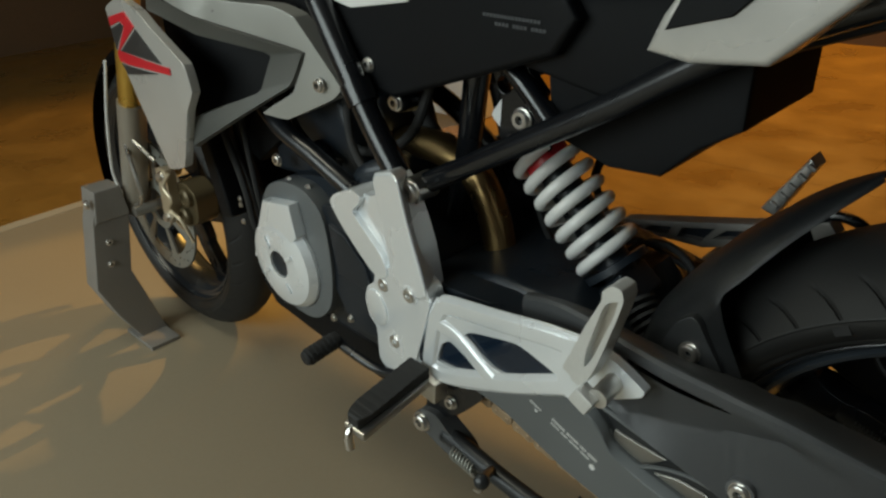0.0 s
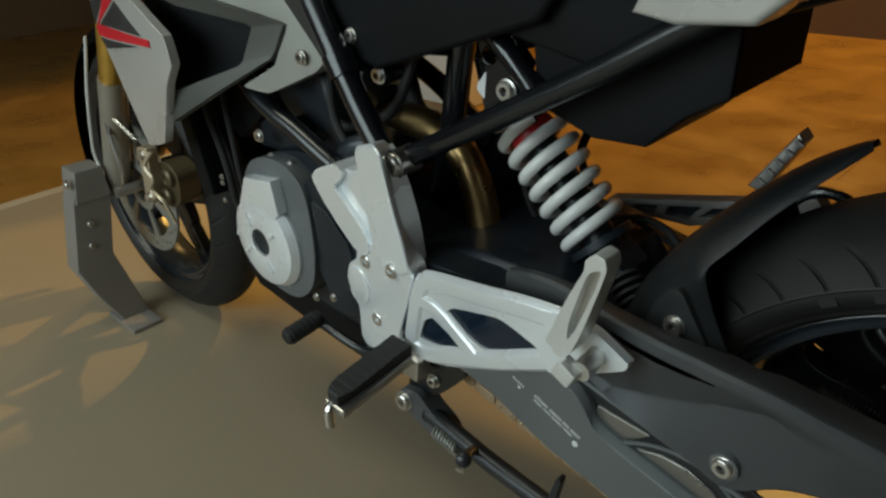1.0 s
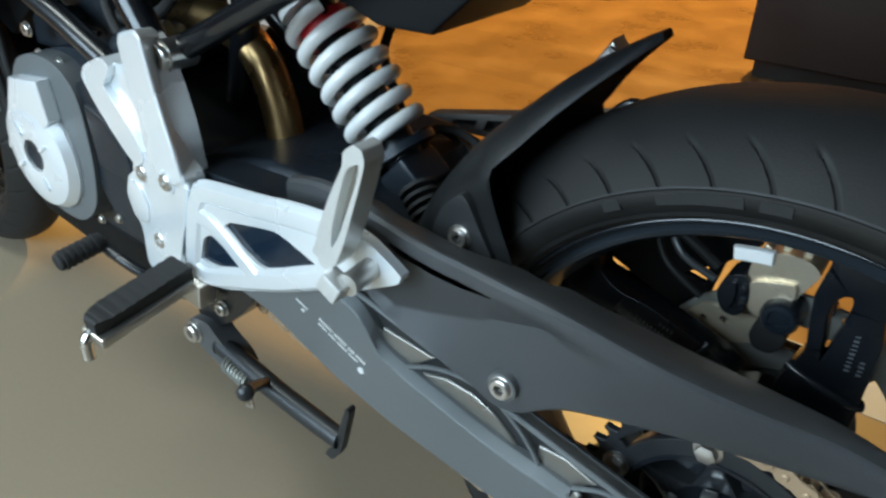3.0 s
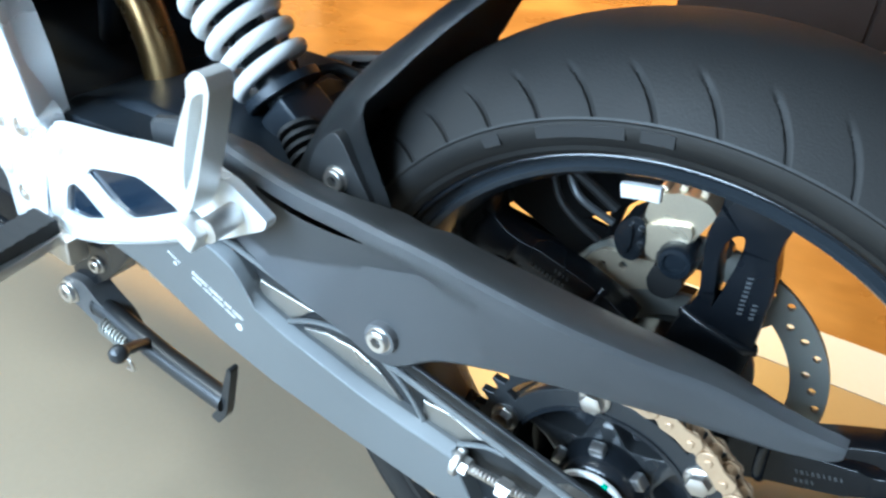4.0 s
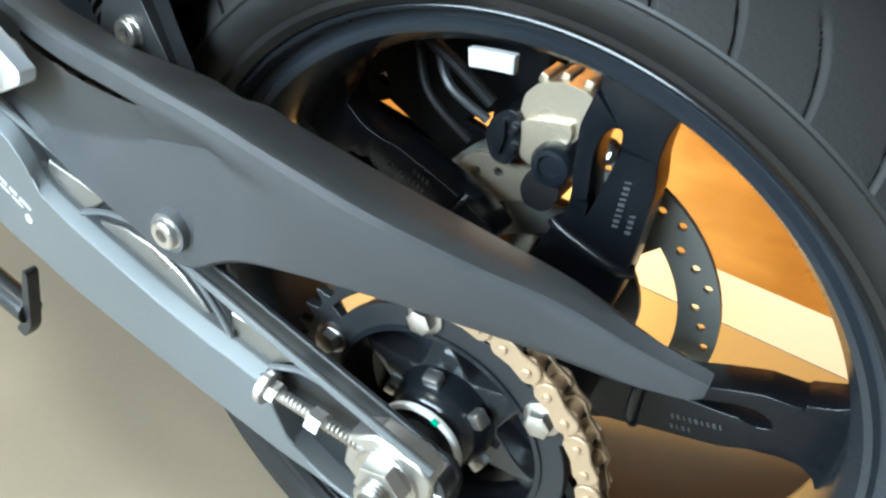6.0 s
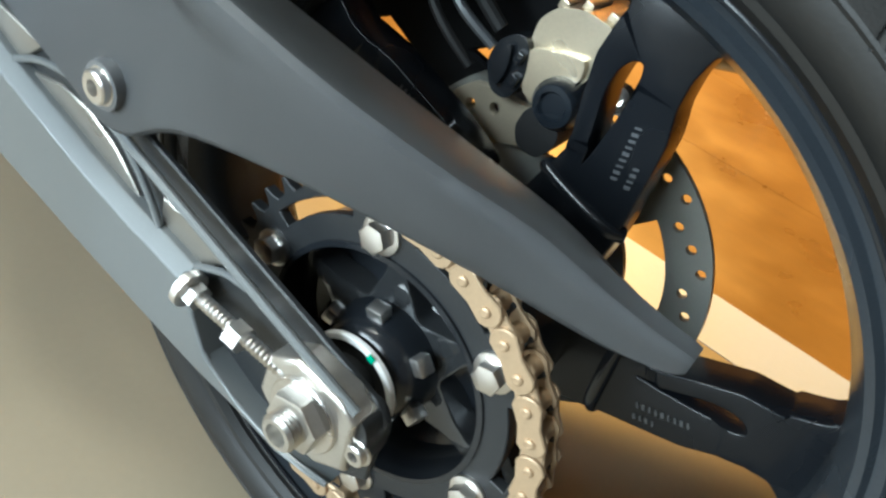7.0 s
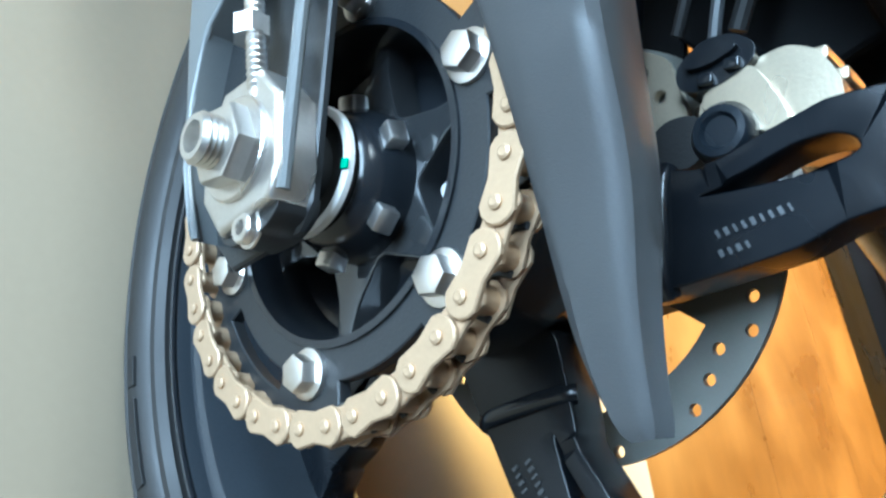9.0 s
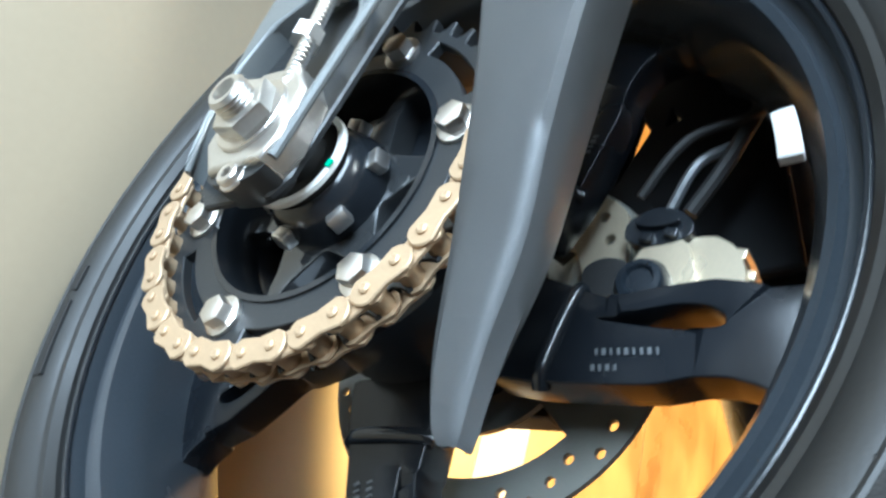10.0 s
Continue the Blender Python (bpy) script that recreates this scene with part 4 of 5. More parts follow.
# the bars run out into a flat pointed tail
tail_plate = [(-0.322, 0.4830), (-0.290, 0.4880), (-0.268, 0.4835), (-0.236, 0.4670), (-0.2395, 0.4590), (-0.287, 0.4320), (-0.318, 0.4180), (-0.330, 0.4300)]
part("tail_plate", warp(prism([rounded(tail_plate, 0.08)], -0.0125, -0.0030, 0.0030, 3), slope(-0.146, -0.045, -0.45)), SILVER, plate)

# added far-side copy of the silver casting: blocks lamp light, black for shade
part("far_foot_bracket", prism([core], 0.118, 0.140, 0.006, 2, True), FRAME, bike, "far-side foot bracket, blackened for its shade")

# passenger footrest, folded up
fold_o = [(-0.293, 0.470), (-0.2935, 0.495), (-0.278, 0.530), (-0.2645, 0.556), (-0.2640, 0.566), (-0.2550, 0.5735), (-0.2465, 0.5715), (-0.2445, 0.563), (-0.2500, 0.544), (-0.267, 0.493), (-0.276, 0.474), (-0.284, 0.466)]
fold_i = [(-0.2615, 0.555), (-0.2490, 0.562), (-0.2530, 0.546), (-0.270, 0.502), (-0.279, 0.486), (-0.2775, 0.504)]
ppeg = part("passenger_footrest", prism([rounded(fold_o), rounded(fold_i)], -0.195, -0.175, 0.0026, 3, True), PEGM, bike, "folded bare-metal passenger footrest")
part("recess_web", prism([fold_i], -0.185, -0.179, 0.0), BARE, ppeg)
part("hinge_block", box((-0.293, -0.178, 0.478), (0.018, 0.026, 0.020), 0.003, (0, 25, 0)), PEGM, ppeg)
part("hinge_pin", tube([(-0.265, -0.195, 0.462), (-0.268, -0.150, 0.462)], 0.009, 16, smooth=False), BARE, ppeg)
part("hinge_clip", box((-0.2755, -0.197, 0.4590), (0.020, 0.016, 0.018), 0.0025, (0, 30, 0)), PEGM, ppeg)

# rider footrest
peg_base = box((-0.522, -0.213, 0.339), (0.031, 0.108, 0.012), 0.003, (6, 8, 3))
rpeg = part("footrest", peg_base, BARE, bike, "bare-metal footrest with black rubber top")
pad_o = [(-0.053, -0.008), (0.053, -0.008), (0.053, 0.008)]
for k in range(9):
    pad_o += [(0.050 - 0.0113 * k, 0.0105), (0.0445 - 0.0113 * k, 0.0105), (0.0435 - 0.0113 * k, 0.0098), (0.0400 - 0.0113 * k, 0.0098)]
pad_o += [(-0.053, 0.008)]
rub = prism([pad_o], -0.0140, 0.0140, 0.003, 2, True)
rub = warp(rub, lambda c: pose(-0.522, -0.213, 0.351, 6, 8, 3) @ Vector((c.y * (1 - 0.45 * max(0, (-c.x - 0.030) / 0.023) ** 2), c.x, c.z)))
part("rubber_pad", rub, SIDEWALL, rpeg, "ribbed black rubber pad")
part("feeler", tube([(-0.525, -0.262, 0.338), (-0.525, -0.270, 0.330), (-0.524, -0.271, 0.312)], 0.0052, 10), ZINC, rpeg)
part("hinge", box((-0.520, -0.154, 0.334), (0.044, 0.022, 0.030), 0.004, (0, 8, 0)), BARE, rpeg)
part("hinge_spring", tube([(-0.545, -0.150, 0.338), (-0.545, -0.170, 0.338)], 0.006, 12, smooth=False), ZINC, rpeg)

# gear lever
lev = part("gear_lever", tube([(-0.555, -0.128, 0.318), (-0.620, -0.140, 0.296), (-0.685, -0.146, 0.305), (-0.700, -0.150, 0.318)], 0.0065, 12), FRAME, bike, "black gear lever with ribbed rubber")
sl = [(0.0, 0.0), (0.0, 0.0105)]
for k in range(6):
    sl += [(-0.006 - 0.0076 * k, 0.0105), (-0.0068 - 0.0076 * k, 0.0122), (-0.0104 - 0.0076 * k, 0.0122), (-0.0112 - 0.0076 * k, 0.0105)]
sl += [(-0.053, 0.0105), (-0.055, 0.008), (-0.055, 0.0)]
rubt = warp(turned(sl, 18), lambda c: pose(-0.700, -0.149, 0.318, 5, 0, 0) @ c)
part("rubber_sleeve", rubt, SIDEWALL, lev)

# side stand, folded back
stand_leg = tube([(-0.508, -0.139, 0.254), (-0.505, -0.139, 0.2535), (-0.420, -0.145, 0.2425), (-0.335, -0.150, 0.2370), (-0.332, -0.150, 0.2368)], lambda t: 0.0125 - 0.0025 * t, 16)
stand = part("side_stand", stand_leg, DARKARM, bike, "black side stand folded back")
fork_o = [(-0.562, 0.262), (-0.556, 0.248), (-0.538, 0.243), (-0.515, 0.233), (-0.490, 0.226), (-0.470, 0.233), (-0.478, 0.252), (-0.505, 0.268), (-0.520, 0.282), (-0.545, 0.280)]
part("pivot_fork", prism([rounded(fork_o, 0.18)], -0.147, -0.122, 0.005, 3, True), COVER, stand, "grey cast stand pivot")
share("pivot_bolt", SOCKET, stand, pose(-0.545, -0.147, 0.260) @ Matrix.Scale(1.25, 4), "bright pivot bolt")
lug2 = [(-0.548, 0.278), (-0.538, 0.300), (-0.505, 0.330), (-0.455, 0.348), (-0.448, 0.336), (-0.470, 0.312), (-0.492, 0.290), (-0.520, 0.272)]
part("stand_mount", prism([rounded(lug2, 0.15)], -0.138, -0.104, 0.005, 3), FRAME, stand)
share("stand_bolt", SMALLSOCKET, stand, pose(-0.500, -0.138, 0.306) @ Matrix.Scale(1.2, 4))
part("stand_foot", prism([rounded([(-0.3450, 0.2110), (-0.3350, 0.2070), (-0.3225, 0.2240), (-0.3150, 0.2560), (-0.3080, 0.2850), (-0.3130, 0.2875), (-0.3215, 0.2620), (-0.3300, 0.2320)], 0.14)], -0.1555, -0.1460, 0.0022, 2, True), DARKARM, stand)
part("tang", tube([(-0.432, -0.146, 0.248), (-0.418, -0.172, 0.268), (-0.402, -0.198, 0.285)], lambda t: max(0.0056 if t < 0.9 else 0.001, 0.0088 * math.sqrt(max(0.0, 1 - ((t - 0.87) / 0.131) ** 2))), 16, 16), DARKARM, stand)
coil = [(-0.487 + 0.034 * i / 90 + 0.0, -0.153 + 0.0075 * math.cos(i * 0.55), 0.2480 - 0.0085 * i / 90 + 0.0075 * math.sin(i * 0.55)) for i in range(91)]
part("return_spring", tube(coil, 0.0017, 6, smooth=False), STEEL, stand, "small steel return spring")
part("spring_hook", tube([(-0.453, -0.160, 0.240), (-0.438, -0.166, 0.240), (-0.433, -0.166, 0.228), (-0.446, -0.164, 0.222)], 0.0016, 8), BARE, stand, "thin wire spring hook")

# shock absorber --------------------------------------------------
TOP, BOT = Vector((-0.459, -0.015, 0.588)), Vector((-0.368, -0.015, 0.486))
axis = (BOT - TOP).normalized()
side = Vector((0, 1, 0))
third = axis.cross(side)
shock = part("shock_absorber", tube([TOP - axis * 0.045, BOT + axis * 0.03], 0.019, 24, smooth=False), ENGINE, bike, "black shock absorber with a white coil spring")
coil = []
turns = 6.6
LEN = (BOT - TOP).length
for i in range(int(turns * 28) + 1):
    a = 2 * math.pi * i / 28 + 2.2
    s = i / (turns * 28)
    coil.append(TOP + axis * (LEN * s) + side * 0.033 * math.cos(a) + third * 0.033 * math.sin(a))
part("coil_spring", tube(coil, 0.0066, 14, smooth=False), SPRING, shock, "thick white coil spring")


def cyl(p0, p1, r, n=28):
    return tube([p0, p1], r, n, smooth=False)


part("red_collar", cyl(TOP + axis * 0.002, TOP + axis * 0.024, 0.0255), RED, shock, "red preload collar")
part("damper_rod", cyl(TOP + axis * 0.06, BOT, 0.0075), ZINC, shock)
part("lower_perch", cyl(BOT + axis * 0.004, BOT + axis * 0.012, 0.036), ENGINE, shock)
part("upper_perch", cyl(TOP - axis * 0.012, TOP - axis * 0.018, 0.034), SPRING, shock)
part("lower_fork", box(BOT + axis * 0.035, (0.036, 0.050, 0.042), 0.006, (0, 40, 0)), ENGINE, shock)
part("top_eye", box(TOP - axis * 0.055, (0.030, 0.040, 0.040), 0.008, (0, 40, 0)), SPRING, shock)
bellows = bmesh.new()
for k in range(5):
    c = Vector((-0.315, -0.050, 0.470)) + Vector((0.006, -0.002, -0.005)) * k
    join(bellows, cyl(c, c + Vector((0.0025, -0.001, -0.002)), 0.018, 20))
part("bellows", bellows, SIDEWALL, shock)

for pts, r in (([(-0.40, 0.02, 0.445), (-0.365, 0.045, 0.482), (-0.330, 0.055, 0.478), (-0.300, 0.050, 0.455)], 0.0045), ([(-0.42, 0.06, 0.450), (-0.380, 0.060, 0.475), (-0.340, 0.060, 0.466), (-0.290, 0.070, 0.440)], 0.0036), ([(-0.44, -0.03, 0.60), (-0.50, 0.02, 0.54), (-0.49, 0.03, 0.47), (-0.46, 0.04, 0.42)], 0.0042), ([(-0.40, 0.03, 0.60), (-0.425, 0.035, 0.55), (-0.41, 0.04, 0.50), (-0.39, 0.04, 0.45)], 0.0050)):
    part("hose", tube(pts, r, 10), SIDEWALL, shock)
part("linkage", prism([[(-0.400, 0.420), (-0.372, 0.468), (-0.340, 0.470), (-0.318, 0.440), (-0.330, 0.415)], disc(-0.352, 0.446, 0.007, 16)], -0.010, 0.062, 0.005, 2, True), ENGINE, shock)

# frame -----------------------------------------------------------
frame_tubes = part("frame", tube([(-0.578, -0.116, 0.560), (-0.615, -0.114, 0.610), (-0.650, -0.112, 0.668), (-0.700, -0.106, 0.745), (-0.76, -0.09, 0.82)], 0.0150, 20), FRAME, bike, "glossy black tubular frame")
part("frame_tube", tube([(-0.668, -0.108, 0.516), (-0.740, -0.112, 0.552), (-0.830, -0.110, 0.590), (-0.980, -0.08, 0.68)], 0.0125, 18), FRAME, frame_tubes)
part("subframe_tube", tube([(-0.565, -0.104, 0.552), (-0.450, -0.100, 0.612), (-0.330, -0.094, 0.675), (-0.200, -0.090, 0.745), (0.05, -0.085, 0.84)], 0.0120, 18), FRAME, frame_tubes)
part("cross_brace", tube([(-0.520, -0.060, 0.735), (-0.450, -0.060, 0.676), (-0.400, -0.070, 0.636)], 0.0110, 16), FRAME, frame_tubes)
part("rear_stay", tube([(-0.610, 0.0, 0.47), (-0.575, -0.01, 0.56), (-0.545, -0.02, 0.66), (-0.52, -0.02, 0.74)], 0.015, 18), FRAME, frame_tubes)
part("far_tube", tube([(-0.565, 0.104, 0.552), (-0.330, 0.094, 0.675), (0.05, 0.085, 0.84)], 0.0120, 14), FRAME, frame_tubes)
part("far_main_tube", tube([(-0.60, 0.114, 0.48), (-0.65, 0.112, 0.668), (-0.76, 0.09, 0.82)], 0.0150, 14), FRAME, frame_tubes)
part("far_brace", tube([(-0.760, 0.10, 0.60), (-0.690, 0.10, 0.565), (-0.610, 0.10, 0.505)], 0.014, 14), FRAME, frame_tubes)
part("tube_joint", tube([(-0.632, -0.113, 0.638), (-0.645, -0.112, 0.660)], 0.0185, 18, smooth=False), FRAME, frame_tubes)
part("shock_mount", prism([[(-0.485, 0.610), (-0.440, 0.612), (-0.425, 0.665), (-0.470, 0.715), (-0.495, 0.690), (-0.480, 0.650)], disc(-0.475, 0.668, 0.010, 14)], -0.056, -0.046, 0.003, 2), FRAME, frame_tubes)
share("mount_bolt", SOCKET, frame_tubes, pose(-0.451, -0.058, 0.636) @ Matrix.Scale(1.15, 4), "bright socket bolt")
share("frame_bolt", SOCKET, frame_tubes, pose(-0.625, -0.072, 0.631), "bright socket bolt")
part("bolt_lug", turned([(-0.050, 0), (-0.050, 0.015), (-0.070, 0.0125), (-0.072, 0.0115), (-0.072, 0)], 20, (-0.625, 0, 0.631)), FRAME, frame_tubes)
share("subframe_bolt", SOCKET, frame_tubes, pose(-0.554, -0.124, 0.556) @ Matrix.Scale(1.55, 4), "bright socket bolt")
part("bolt_collar", turned([(-0.095, 0), (-0.095, 0.0155), (-0.123, 0.0150), (-0.124, 0.0140), (-0.124, 0)], 24, (-0.554, 0, 0.556)), ZINC, frame_tubes)

# exhaust and engine ----------------------------------------------
part("exhaust_header", tube([(-0.80, 0.02, 0.52), (-0.70, 0.010, 0.548), (-0.625, 0.004, 0.550), (-0.570, 0.0, 0.528), (-0.545, 0.0, 0.480), (-0.535, 0.0, 0.42), (-0.53, 0.01, 0.33), (-0.50, 0.03, 0.25)], 0.0205, 26), BRONZE, bike, "bronze-tinted exhaust header pipe")
case = [(-0.880, 0.465), (-0.850, 0.500), (-0.760, 0.522), (-0.700, 0.505), (-0.640, 0.470), (-0.575, 0.440), (-0.560, 0.330), (-0.620, 0.290), (-0.720, 0.262), (-0.860, 0.270), (-0.915, 0.330), (-0.920, 0.410)]
engine = part("engine", prism([rounded(case, 0.2)], -0.098, 0.115, 0.014, 3, True), ENGINE, bike, "black engine with a silver alternator cover")
part("cylinder", prism([[(-0.900, 0.49), (-0.885, 0.66), (-0.74, 0.66), (-0.700, 0.50)]], -0.075, 0.085, 0.012, 3, True), ENGINE, engine)
gear_cover = [(-0.742, 0.498), (-0.690, 0.488), (-0.650, 0.455), (-0.625, 0.400), (-0.630, 0.345), (-0.665, 0.315), (-0.712, 0.330), (-0.742, 0.390)]
part("gearbox_cover", prism([rounded(gear_cover, 0.2)], -0.118, -0.095, 0.009, 3), ENGINE, engine, "blue-black clutch side cover")
part("cover_panel", prism([[(-0.722, 0.470), (-0.690, 0.462), (-0.655, 0.430), (-0.645, 0.390), (-0.715, 0.400)]], -0.124, -0.116, 0.004, 2), ENGINE, engine)
rim_cover = [(-0.890, 0.410), (-0.880, 0.455), (-0.852, 0.496), (-0.810, 0.510), (-0.765, 0.508), (-0.728, 0.480), (-0.725, 0.400), (-0.740, 0.335), (-0.785, 0.300), (-0.850, 0.305), (-0.882, 0.345)]
part("alternator_housing", prism([rounded(rim_cover, 0.22)], -0.124, -0.080, 0.020, 6), HOUSING, engine, "grey alternator housing")
c0 = (-0.828, 0.0, 0.385)
cap = lathe([(-0.100, 0.020), (-0.100, 0.071), (-0.128, 0.071), (-0.138, 0.064), (-0.143, 0.048), (-0.144, 0.030), (-0.142, 0.0205), (-0.134, 0.0200)], 72, c0)
acap = part("alternator_cover", cap, SILVER, bike, "round silver alternator cover with a dark plug")
part("cover_plug", turned([(-0.120, 0), (-0.137, 0.0), (-0.137, 0.012), (-0.139, 0.0185), (-0.120, 0.0190)], 32, c0), ENGINE, acap)
for k in range(4):
    a = radians(30 + 90 * k)
    part("cover_tab", box((c0[0] + 0.036 * math.cos(a), -0.1445, c0[2] + 0.036 * math.sin(a)), (0.018, 0.004, 0.005), 0.0015, (0, -math.degrees(a), 0)), SILVER, acap)
neck = prism([[(-0.897, 0.375), (-0.880, 0.415), (-0.846, 0.478), (-0.782, 0.486), (-0.776, 0.440), (-0.790, 0.425), (-0.840, 0.400)]], -0.140, -0.100, 0.003, 2)
part("cover_neck", neck, SILVER, acap)
for x, y, z in ((-0.812, -0.112, 0.506), (-0.770, -0.112, 0.504), (-0.705, -0.118, 0.332), (-0.745, -0.118, 0.318)):
    share("case_bolt", SMALLSOCKET, engine, pose(x, y, z) @ Matrix.Scale(0.8, 4))
share("head_bolt", SOCKET, engine, pose(-0.852, -0.100, 0.524) @ Matrix.Scale(0.9, 4), "bright socket bolt")
belly = prism([[(-0.965, 0.300), (-0.930, 0.262), (-0.790, 0.240), (-0.660, 0.228), (-0.560, 0.252), (-0.555, 0.300), (-0.650, 0.290), (-0.850, 0.305)]], -0.100, 0.100, 0.008, 3, True)
part("belly_pan", belly, BLACKP, bike, "black plastic belly pan")
for y in (-0.085, -0.07):
    part("radiator_hose", tube([(-0.96, y, 0.40), (-0.955, y - 0.01, 0.47), (-0.985, y - 0.01, 0.55), (-1.00, y, 0.62)], 0.006, 10), SIDEWALL, engine)
part("radiator", box((-1.00, 0.0, 0.52), (0.035, 0.26, 0.22), 0.006, (0, -12, 0)), BLACKP, engine)

for pts, r in (([(-0.975, -0.112, 0.600), (-0.961, -0.112, 0.533), (-0.944, -0.112, 0.492), (-0.934, -0.112, 0.454), (-0.932, -0.108, 0.400), (-0.92, -0.09, 0.33)], 0.0058), ([(-0.925, -0.105, 0.600), (-0.920, -0.106, 0.561), (-0.912, -0.108, 0.500), (-0.909, -0.108, 0.460), (-0.915, -0.10, 0.40)], 0.0048), ([(-0.835, -0.085, 0.600), (-0.800, -0.090, 0.570), (-0.765, -0.090, 0.548), (-0.735, -0.080, 0.535)], 0.0042), ([(-0.72, -0.07, 0.62), (-0.70, -0.085, 0.57), (-0.66, -0.09, 0.53), (-0.63, -0.08, 0.50)], 0.0055)):
    part("cable", tube(pts, r, 10), SIDEWALL, engine)
for x, z in ((-0.949, 0.447), (-0.950, 0.437), (-0.952, 0.409)):
    share("hose_clip_bolt", SMALLSOCKET, engine, pose(x, -0.116, z) @ Matrix.Scale(0.6, 4), "tiny bright screw")
part("terminal_block", box((-0.775, -0.085, 0.545), (0.030, 0.024, 0.020), 0.004, (0, 20, 0)), ENGINE, engine)
part("coolant_elbow", tube([(-0.69, -0.06, 0.50), (-0.685, -0.085, 0.525), (-0.66, -0.09, 0.545), (-0.62, -0.07, 0.555)], 0.013, 16), ENGINE, engine)

part("starter_motor", tube([(-0.690, -0.060, 0.520), (-0.690, 0.075, 0.520)], lambda t: 0.030 if 0.06 < t < 0.94 else 0.024, 24, per=2, smooth=True), ENGINE, engine)
part("breather_hose", tube([(-0.640, 0.050, 0.470), (-0.655, 0.040, 0.520), (-0.690, 0.030, 0.580), (-0.720, 0.020, 0.640)], 0.011, 14), SIDEWALL, engine)
part("throttle_body", box((-0.735, 0.0, 0.600), (0.070, 0.080, 0.060), 0.010, (0, 15, 0)), ENGINE, engine)
part("wire_loom", tube([(-0.76, -0.06, 0.57), (-0.71, -0.065, 0.555), (-0.66, -0.055, 0.565), (-0.61, -0.06, 0.60), (-0.58, -0.055, 0.66)], 0.0062, 10), SIDEWALL, engine)

# body panels ------------------------------------------------------
def lean_y(c):
    """The side panels flare outwards to the front."""
    return Vector((c.x, c.y + max(-0.103 + 0.46 * (c.x + 0.724), -0.176 + 0.06 * (c.x + 0.89)), c.z))


tank = part("tank_cover", prism([[(-0.98, 0.86), (-0.95, 0.72), (-0.80, 0.62), (-0.69, 0.640), (-0.60, 0.664), (-0.46, 0.70), (-0.46, 0.80), (-0.60, 0.86)]], -0.088, 0.088, 0.020, 3, True), BLACKP, bike, "black plastic tank side cover")
part("tank_inlay", prism([[(-0.700, 0.770), (-0.687, 0.744), (-0.655, 0.737), (-0.563, 0.748), (-0.545, 0.768)]], -0.0995, -0.085, 0.003, 2), SPRING, tank, "pale tank inlay")
share("tank_bolt", SOCKET, tank, pose(-0.635, -0.098, 0.678) @ Matrix.Scale(0.85, 4), "bright socket bolt")
# Unseen far-side cover, added to keep the warm lamp off the engine.
part("far_side_cover", prism([[(-0.98, 0.74), (-0.90, 0.60), (-0.60, 0.62), (-0.47, 0.66), (-0.44, 0.72), (-0.46, 0.82), (-0.98, 0.86)]], 0.080, 0.130, 0.006, 3), BLACKP, tank)
part("side_cover", prism([[(-0.70, 0.74), (-0.66, 0.655), (-0.60, 0.645), (-0.47, 0.685), (-0.385, 0.712), (-0.36, 0.745), (-0.38, 0.775), (-0.46, 0.81), (-0.68, 0.82)]], -0.097, -0.080, 0.006, 3), BLACKP, tank)
shr = [(-0.853, 0.746), (-0.770, 0.737), (-0.745, 0.725), (-0.722, 0.684), (-0.698, 0.640), (-0.711, 0.627), (-0.773, 0.599), (-0.806, 0.607), (-0.760, 0.634), (-0.752, 0.651), (-0.735, 0.684), (-0.850, 0.7190), (-0.935, 0.7450), (-0.96, 0.775), (-0.80, 0.775)]
shroud = part("tank_shroud", warp(prism([rounded(shr, 0.08)], 0.0, 0.022, 0.004, 2), lean_y), SHADEPANEL, bike, "silver tank shroud with a dark scoop")


def flank_mesh():
    """The sloping faces between the shroud's crest and the scoop's opening."""
    crest = [(-0.960, 0.753), (-0.850, 0.7195), (-0.742, 0.6860), (-0.7350, 0.6830), (-0.7500, 0.6530), (-0.7570, 0.6440), (-0.830, 0.6020), (-0.925, 0.5500)]
    mouth = [(-0.985, 0.725), (-0.880, 0.7010), (-0.797, 0.6820), (-0.7900, 0.6770), (-0.8090, 0.6360), (-0.8160, 0.6300), (-0.860, 0.6150), (-0.920, 0.5960)]
    bm = bmesh.new()
    rows = [[], [], [], []]
    for c, o in zip(crest, mouth):
        for k, (f, dy) in enumerate(((0.0, 0.004), (0.06, -0.004), (0.90, 0.004), (1.0, 0.030))):
            p = lean_y(Vector((c[0] + (o[0] - c[0]) * f, dy, c[1] + (o[1] - c[1]) * f)))
            rows[k].append(bm.verts.new(p))
    for a, b in zip(rows, rows[1:]):
        for k in range(len(crest) - 1):
            bm.faces.new((a[k], a[k + 1], b[k + 1], b[k]))
    bmesh.ops.solidify(bm, geom=list(bm.faces), thickness=0.003)
    return bm


part("scoop_flank", flank_mesh(), FLANKSHADE, shroud, "silver scoop flank, darkened for its shade", 25)
part("scoop", warp(prism([[(-1.00, 0.76), (-0.79, 0.69), (-0.805, 0.625), (-0.93, 0.585), (-1.02, 0.58)]], 0.034, 0.046, 0.003, 2), lean_y), BLACKP, shroud)
share("shroud_bolt", SOCKET, shroud, pose(-0.724, -0.104, 0.645) @ Matrix.Scale(0.9, 4), "bright socket bolt")
wing_o = [(-1.130, 0.722), (-1.060, 0.742), (-0.990, 0.725), (-0.885, 0.669), (-0.879, 0.634), (-0.905, 0.606), (-0.949, 0.518), (-1.016, 0.500), (-1.070, 0.578), (-1.116, 0.650)]


